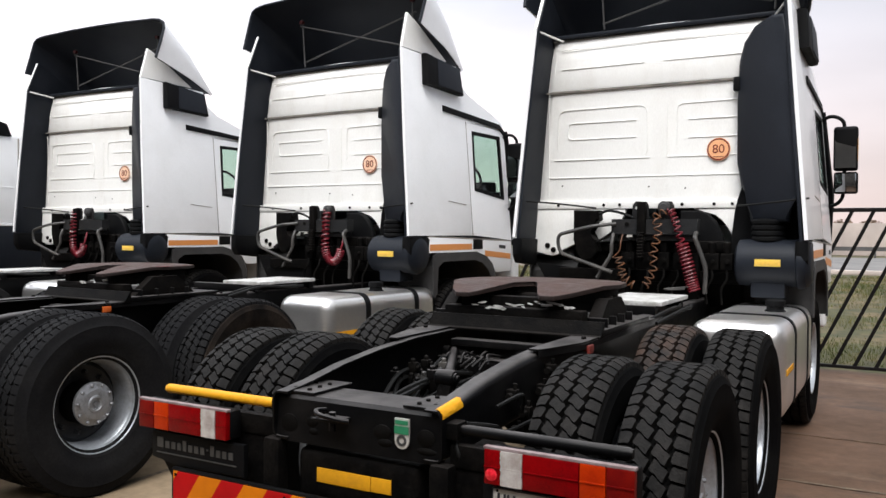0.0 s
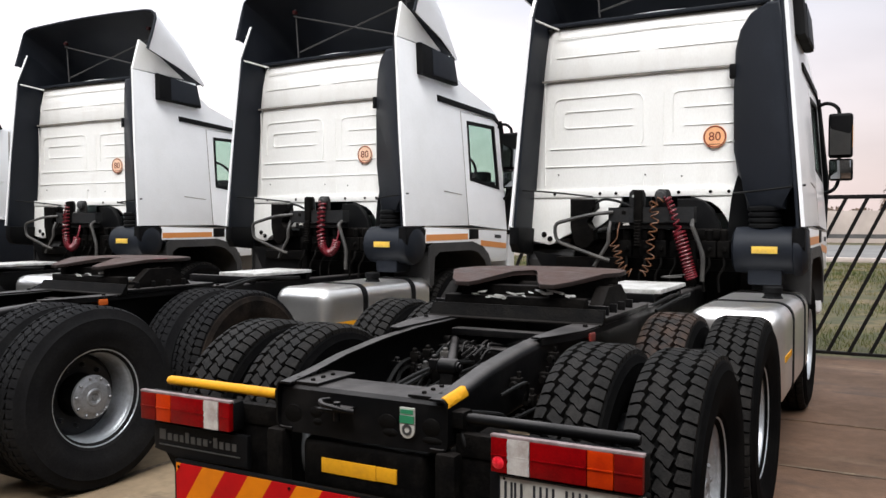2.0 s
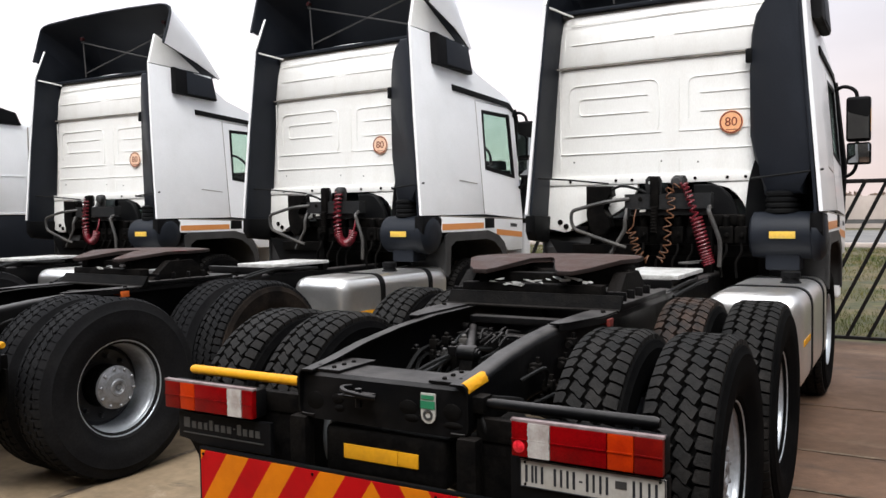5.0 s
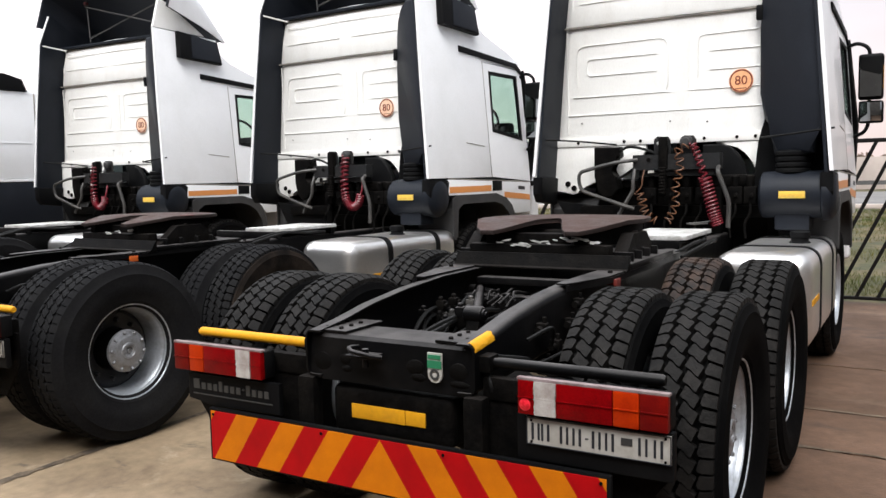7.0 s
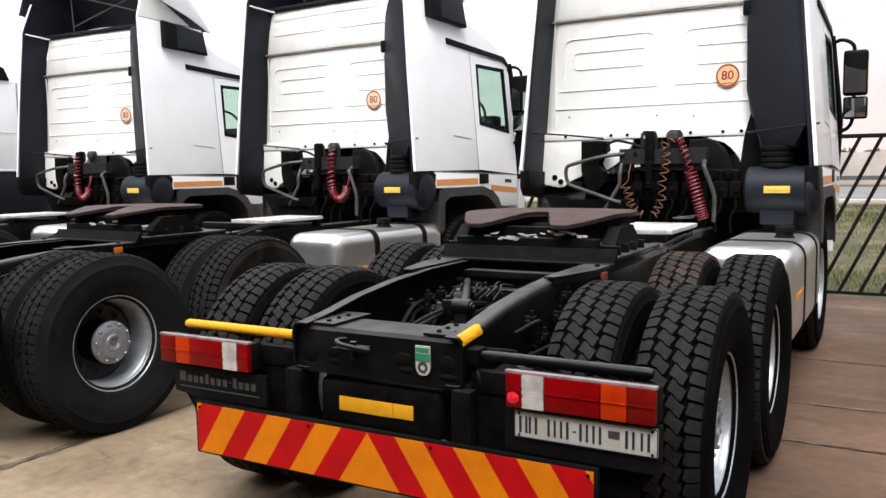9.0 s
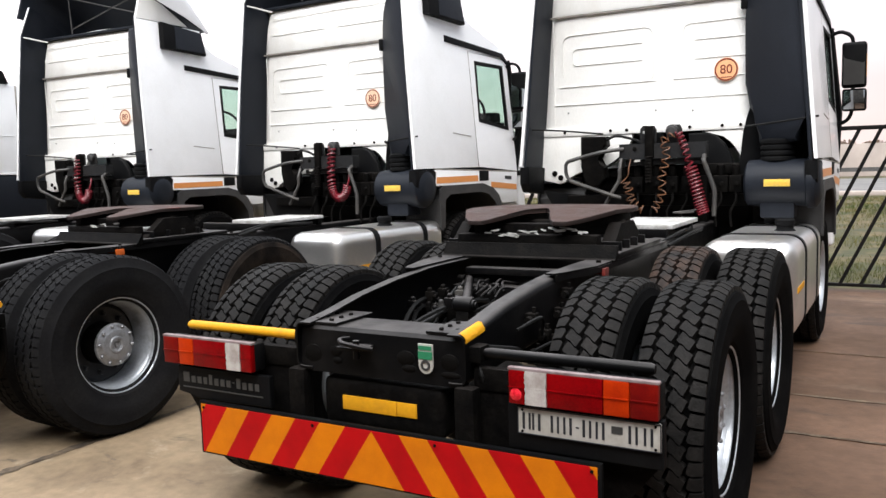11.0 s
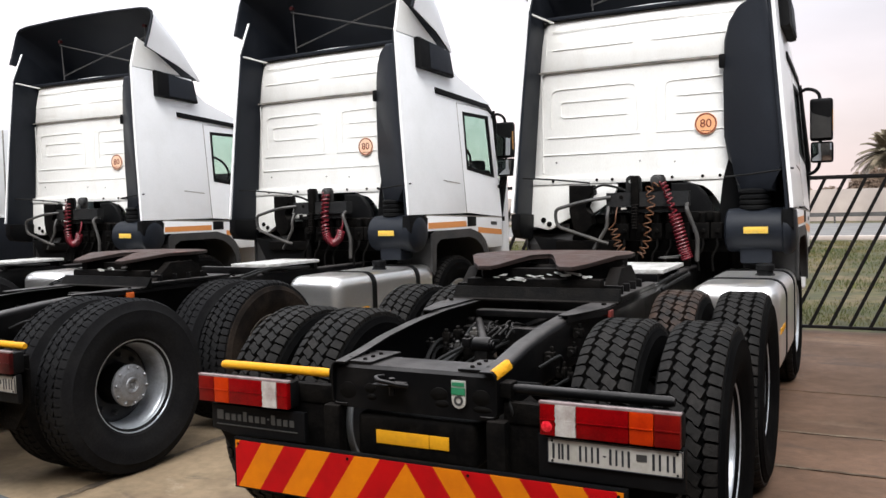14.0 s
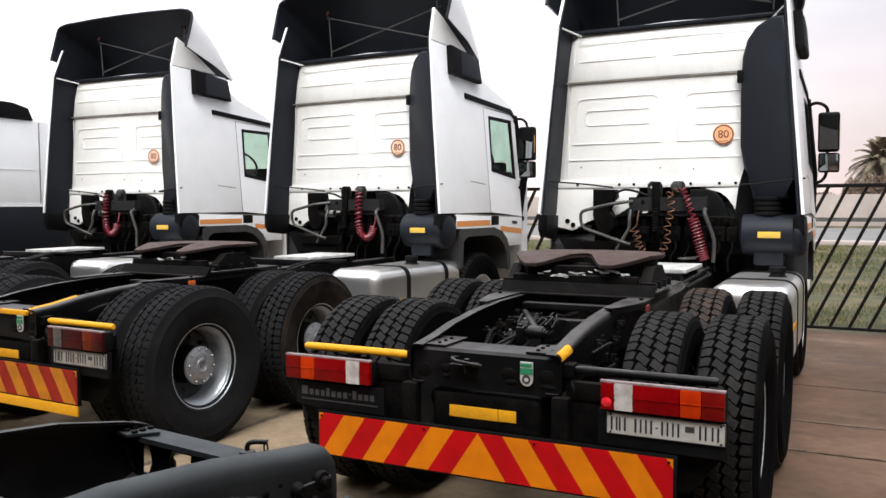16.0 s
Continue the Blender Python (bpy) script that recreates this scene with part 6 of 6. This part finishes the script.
def fence_run(x0, x1, skip=()):
    part("top_rail", box((x0, -0.025, 1.925), (x1, 0.025, 1.975), 0.006), FENCE, fence)
    part("bottom_rail", box((x0, -0.025, 0.03), (x1, 0.025, 0.07), 0.006), FENCE, fence)
    LEAN, GAP = 0.88, 0.23
    n = int((x1 - x0) / GAP)
    for i in range(n):
        x = x1 - 0.075 - i * GAP
        f = min(1.0, (x1 - 0.03 - x) / LEAN)
        me = once(f"fbar{round(f, 2)}", lambda: prism([(-0.0225, 0.05), (0.0225, 0.05), (LEAN * f + 0.0225, 0.05 + 1.9 * f), (LEAN * f - 0.0225, 0.05 + 1.9 * f)], "y", -0.02, 0.02), FENCE)
        part("bar", me, None, fence, "", pose(x, 0, 0))
    for k in range(1, 4):
        h = 1.9 * (1 - (k * GAP - 0.06) / LEAN)
        part("bar", once(f"fstub{k}", lambda: prism([(-0.0225, 1.95 - h), (0.0225, 1.95 - h), (h * LEAN / 1.9 + 0.0225, 1.95), (h * LEAN / 1.9 - 0.0225, 1.95)], "y", -0.02, 0.02), FENCE), None, fence, "", pose(x0 + 0.03, 0, 0))


POSTS = [-14.6, -10.4, -6.2, -2.0, 2.37]
for a, b in zip(POSTS, POSTS[1:]):
    fence_run(a, b)
for x in POSTS:
    part("post", box((x - 0.045, -0.045, -0.04), (x + 0.045, 0.045, 2.02), 0.008), FENCE, fence, "", None)

# gate beside the fence
gate = thing("gate", "dark steel gate with a tall framed post", "gate", pose(0, FY, 0))
part("gate_post", box((2.50, -0.05, -0.04), (2.565, 0.05, 2.42), 0.008), FENCE, gate)
part("post_loop", tube(curve([(2.33, 0, 1.98), (2.30, 0, 2.15), (2.31, 0, 2.40), (2.34, 0, 2.62), (2.38, 0, 2.82), (2.48, 0, 2.84), (2.80, 0, 2.84)]), 0.02, 8), FENCE, gate)
part("post_panel", box((2.30, -0.03, 2.22), (2.72, 0.03, 2.42), 0.02), FENCE, gate)
for z in (0.20, 0.42, 0.98, 1.69):
    part("crossbar", box((2.43, -0.02, z), (2.95 if z != 0.42 else 2.5, 0.02, z + 0.05), 0.004), FENCE, gate)
part("top_rail", box((2.5, -0.025, 1.925), (7.2, 0.025, 1.975), 0.006), FENCE, gate)
part("bottom_rail", box((2.5, -0.025, 0.05), (7.2, 0.025, 0.09), 0.006), FENCE, gate)
for k in range(18):
    part("bar", once("gbar", lambda: box((-0.018, -0.018, 0.06), (0.018, 0.018, 1.95), 0.004), FENCE), None, gate, "", pose(2.86 + k * 0.25, 0, 0))
part("gate_post", box((7.2, -0.05, -0.04), (7.3, 0.05, 2.2), 0.008), FENCE, gate)


# grass beyond the fence
def blades():
    r = np.random.RandomState(3)
    n = 160000
    y = 8.75 + 24 * r.rand(n) ** 1.7
    x = -16 + 34 * r.rand(n)
    clump = np.array([noise.noise(Vector((a * 0.5, b * 0.5, 0))) for a, b in zip(x, y)])
    edge = 9.25 + 0.9 * clump
    keep = (clump > -0.16 + 0.7 * (r.rand(n) - 0.5)) & (y > edge - 0.5 * r.rand(n))
    x, y, clump = x[keep], y[keep], clump[keep]
    n = len(x)
    h = (0.03 + 0.06 * r.rand(n)) * (0.8 + 0.9 * np.clip(clump, 0, 1)) * (1 + (y - 8) * 0.02)
    w = (0.0035 + 0.005 * r.rand(n)) * (1 + (y - 8) * 0.06)
    a = r.rand(n) * 2 * np.pi
    lx, ly = (r.rand(n) - 0.5) * h * 1.2, (r.rand(n) - 0.5) * h * 1.2
    v = np.zeros((n, 3, 3))
    v[:, 0] = np.c_[x - w * np.cos(a), y - w * np.sin(a), np.full(n, -0.07)]
    v[:, 1] = np.c_[x + w * np.cos(a), y + w * np.sin(a), np.full(n, -0.07)]
    v[:, 2] = np.c_[x + lx, y + ly, h - 0.05]
    me = bpy.data.meshes.new("grass")
    me.from_pydata(v.reshape(-1, 3).tolist(), [], np.arange(3 * n).reshape(-1, 3).tolist())
    me.materials.append(BLADE)
    return me


tagged(mesh_object("grass", blades()), "sparse green and straw-coloured grass beyond the fence", "grass", kind="stuff")


def bank():
    """The verge: the ground rises a little towards the road."""
    r = random.Random(9)
    rows = []
    for j in range(25):
        y = 8.66 + j * 1.08
        rows.append([(-60 + i * 4.0, y, -0.075 + 0.03 * noise.noise(Vector((i * 0.7, j * 0.9, 3))) + 0.03) for i in range(36)])
    return sheet(rows, 0)


tagged(mesh_object("verge", finish("verge", bank(), EARTH)), "grassy earth verge between fence and road", "verge", kind="structure")
road = mesh_object("road", finish("road", box((-300, 35.5, -0.08), (300, 58, -0.02)), ASPHALT))
tagged(road, "grey asphalt road", "road", kind="structure")
tagged(mesh_object("kerb", finish("kerb", box((-300, 35.0, -0.08), (300, 35.45, 0.10), 0.03), FARWALL)), "pale concrete kerb along the road", "kerb", kind="structure")
rail_ob = thing("guard_rail", "grey steel guard rail beyond the road", "guard rail", pose(0, 58.6, 0))
part("beam", prism([(0.0, 0.42), (0.06, 0.47), (0.0, 0.53), (0.0, 0.58), (0.06, 0.64), (0.0, 0.70), (-0.03, 0.70), (-0.03, 0.42)], "x", -60, 60), GUARD, rail_ob)
for k in range(-14, 15):
    part("post", once("grpost", lambda: box((-0.06, 0.0, -0.08), (0.06, 0.12, 0.66), 0.01), GUARD), None, rail_ob, "", pose(k * 4.0, 0.02, 0))
tagged(mesh_object("wall_far", finish("wall_far", box((-140, 66, -0.08), (140, 66.4, 2.35), 0.03), FARWALL)), "long pale boundary wall beyond the road", "wall", kind="structure")


def palm(x, y, h, spread, seed, label):
    p = thing("palm_tree", label, "palm", pose(x, y, -0.08), "palms beyond the road")
    r = random.Random(seed)
    part("trunk", tube([(0, 0, 0), (0.05, 0, h * 0.3), (0.0, 0.05, h * 0.65)], [0.55, 0.45, 0.50], 14), TRUNK, p)

    def crown():
        bm = bmesh.new()
        for k in range(100):
            a = r.uniform(0, 2 * math.pi)
            up = r.uniform(-0.75, 1.45)
            ln = spread * r.uniform(0.8, 1.2)
            base = Vector((0, 0, h * 0.70))
            d = Vector((math.cos(a), math.sin(a), 0))
            pts = []
            for i in range(9):
                f = i / 8
                pts.append(base + d * ln * (f * math.cos(up) * (1 - 0.12 * f)) + Vector((0, 0, ln * (math.sin(up) * f - 0.40 * f * f))))
            tube(pts, [0.05 * (1 - 0.8 * i / 8) for i in range(9)], 4, bm)
            side = Vector((-d.y, d.x, 0))
            for i in range(1, 9):
                for s in (-1, 1):
                    for q in range(5):
                        f = (i - q / 5) / 8
                        j = min(int(f * 8), 7)
                        c = pts[j].lerp(pts[j + 1], f * 8 - j)
                        L = ln * 0.24 * (1 - 0.55 * f) * r.uniform(0.8, 1.2)
                        tip = c + side * s * L * 0.8 + (pts[j + 1] - pts[j]).normalized() * L * 0.55 + Vector((0, 0, -0.35 * L))
                        w = (pts[j + 1] - pts[j]).normalized() * 0.036
                        vs = [bm.verts.new(v) for v in (c - w, c + w, tip)]
                        bm.faces.new(vs)
        return bm
    part("crown", crown(), LEAF, p)
    return p


palm(3.40, 70.5, 7.5, 2.75, 1, "dusty green date palm behind the far wall")


house = thing("house", "low pale house with a faded red roof behind the far wall", "house", pose(7.2, 84.0, -0.08))
part("wall", box((-2.6, -2.0, 0.0), (2.6, 2.0, 3.4), 0.02), FARWALL, house)
part("roof", prism([(-2.35, 3.402), (2.35, 3.402), (0.0, 4.75)], "x", -2.9, 2.9, 0.03), ROOF_RED, house, "faded red roof")


def shrub(x, y, w, h, seed):
    s = thing("shrub", "brown dry shrub behind the far wall", "shrub", pose(x, y, -0.08), "shrubs beyond the road")
    r = random.Random(seed)

    def leaves():
        bm = bmesh.new()
        for k in range(6000):
            a, b = r.uniform(0, 2 * math.pi), r.uniform(-0.1, 1.5)
            q = r.uniform(0.55, 1.0) * (0.85 + 0.25 * math.sin(3 * a + seed))
            c = Vector((w * q * math.cos(a) * math.cos(b), w * 0.6 * q * math.sin(a) * math.cos(b), h * (0.25 + 0.75 * q * math.sin(max(b, 0)))))
            u = Vector((r.uniform(-1, 1), r.uniform(-1, 1), r.uniform(-1, 1))).normalized() * 0.11
            v = u.orthogonal().normalized() * 0.07
            bm.faces.new([bm.verts.new(c + e) for e in (u, v, -u, -v)])
        return bm
    part("foliage", leaves(), HEDGE, s)
    part("stem", tube([(0, 0, 0), (0.1, 0, h * 0.5)], [0.12, 0.05], 8), TRUNK, s)


for k, (x, w, h) in enumerate(((1.4, 1.2, 3.5), (2.7, 1.4, 3.9), (4.1, 1.4, 3.8), (5.4, 1.3, 3.4), (-2.4, 1.6, 2.6), (-0.6, 1.6, 2.55), (-4.6, 1.6, 2.5), (7.6, 1.6, 2.9))):
    shrub(x, 68.2 + 0.2 * (k % 2), w, h, k + 1)


# pale cab at the end of the row
def pale_cab():
    t = thing("box_cab_truck", "pale white truck cab with dark lower panels", "truck", pose(-10.75, 1.6, 0, 0, 0, 0.5))
    for s in (-1, 1):
        part("side_wall", box((min(s * 1.09, s * 1.15), 1.0, 1.74), (max(s * 1.09, s * 1.15), 5.3, 3.02), 0.02), SIDE_WHITE, t, "pale white side wall")
        part("lower_panel", box((min(s * 1.08, s * 1.16), 1.0, 0.95), (max(s * 1.08, s * 1.16), 5.3, 1.70), 0.03), LINER, t, "dark blue-grey lower panel")
        part("trim_strip", box((min(s * 1.10, s * 1.165), 1.0, 1.702), (max(s * 1.10, s * 1.165), 5.3, 1.738), 0.008), SIDE_WHITE, t)
        part("rib", box((min(s * 1.145, s * 1.158), 1.1, 2.26), (max(s * 1.145, s * 1.158), 3.2, 2.275), 0.003), SIDE_WHITE, t)
        part("rib", box((min(s * 1.145, s * 1.156), 3.28, 1.76), (max(s * 1.145, s * 1.156), 3.30, 3.0), 0.003), SEAM, t)
        part("roof_box", prism([(1.2, 3.02), (3.18, 3.02), (3.10, 3.20), (2.85, 3.26), (1.2, 3.30)], "x", min(s * 0.95, s * 1.19), max(s * 0.95, s * 1.19), 0.03), BLACK, t, "black deflector at the roof edge")
        for y in (1.6, 4.4):
            rim = part("wheel", CACHE["rim_front"], None, t, "silver steel wheel", pose(s * 0.98, y, HUB_Z) if s > 0 else pose(s * 0.98, y, HUB_Z, 0, 0, 180))
            part("tyre", CACHE["tyre"], None, rim)
    part("roof", box((-1.10, 1.0, 2.99), (1.10, 5.25, 3.06), 0.02), SIDE_WHITE, t)
    part("back_wall", box((-1.09, 1.0, 0.95), (1.09, 1.05, 3.0), 0.01), SIDE_WHITE, t)
    part("front_wall", box((-1.09, 5.2, 0.95), (1.09, 5.26, 3.0), 0.01), SIDE_WHITE, t)
    part("underframe", box((-0.42, 0.9, 0.62), (0.42, 5.2, 0.94), 0.03), STEEL, t)


pale_cab()

# bare chassis standing tail to tail with the row
bare = thing("truck_chassis", "bare black truck chassis with a tow hook on its tail", "truck chassis", pose(-0.065, -1.62, 0, 0, 0, 173.0))
chassis(bare, True)
for s in (-1, 1):
    for y in (AXLE_Y, AXLE2_Y):
        wheel(bare, s * 1.117, y, s, "rear", 20 * s + 31 * y)
        wheel(bare, s * 0.760, y, s, "inner", 50 * s + 17 * y)
    wheel(bare, s * 1.06, FRONT_Y, s, "front", 0)
part("tow_hook", tube(curve([(-0.125, 0.137, 0.985), (-0.122, 0.135, 1.000), (-0.126, 0.132, 1.011), (-0.138, 0.128, 1.0165), (-0.158, 0.119, 1.018), (-0.180, 0.109, 1.018)]), 0.0075, 10), STEEL, bare, "bent steel tow hook")
part("hook_foot", lathe([(0.0, 0.985), (0.026, 0.985), (0.022, 0.991), (0.0, 0.992)], 16, "z", None, (-0.128, 0.140, 0)), STEEL, bare)
for k in range(2):
    part("chain_link", tube([(-0.175 + 0.008 * math.cos(a) * (1 - k), 0.110 + 0.008 * math.cos(a) * k, 1.000 - 0.024 * k + 0.016 * math.sin(a)) for a in (2 * math.pi * q / 14 for q in range(14))], 0.0026, 6, None, True), STEEL, bare)
tail_plate = part("tail_bracket", box((-0.428, 0.10, 0.865), (-0.4155, 0.25, 0.962), 0.004), STEEL, bare, "small bolted bracket on the rail's tail")
for y, z in ((0.125, 0.94), (0.125, 0.888), (0.225, 0.94), (0.225, 0.888), (0.175, 0.915)):
    part("bolt", once("tailbolt", lambda: lathe([(0.0, -0.012), (0.007, -0.012), (0.011, -0.008), (0.011, 0.0), (0.0, 0.0)], 6, "x"), DARK), None, tail_plate, "", pose(-0.428, y, z))
part("boss", lathe([(0.0, -0.040), (0.013, -0.040), (0.016, -0.036), (0.016, -0.022), (0.026, -0.020), (0.030, -0.014), (0.030, 0.004), (0.0, 0.004)], 18, "x", None, (-0.411, 0.140, 0.955)), DARK, bare, "round bolted boss")
part("boss", lathe([(0.0, -0.028), (0.012, -0.028), (0.015, -0.024), (0.022, -0.010), (0.024, 0.004), (0.0, 0.004)], 16, "x", None, (-0.411, 0.232, 0.955)), DARK, bare)
# holes and dents as dark discs, their shade put into colour
for y, z, w, h in ((0.345, 0.975, 0.014, 0.010), (0.29, 0.985, 0.008, 0.006), (0.44, 0.985, 0.007, 0.007), (0.285, 0.93, 0.012, 0.016), (0.50, 0.955, 0.008, 0.006)):
    part("rail_hole", lathe([(0.0, -0.0015), (0.92, -0.0015), (1.0, 0.0), (1.0, 0.01), (0.0, 0.01)], 14, "x"), DARK, bare, "", pose(-0.4155, y, z) @ Matrix.Diagonal((1, w, h, 1)))
part("air_pipe", tube(curve([(-0.45, 0.06, 0.88), (-0.46, 0.12, 0.872), (-0.462, 0.25, 0.868), (-0.45, 0.42, 0.875), (-0.43, 0.50, 0.88)]), 0.016, 10), PRIMER, bare, "grey pipe along the rail")
part("air_hose", tube(curve([(-0.435, 0.16, 0.90), (-0.455, 0.13, 0.87), (-0.45, 0.10, 0.83), (-0.43, 0.11, 0.79)]), 0.008, 7), CABLE, bare)
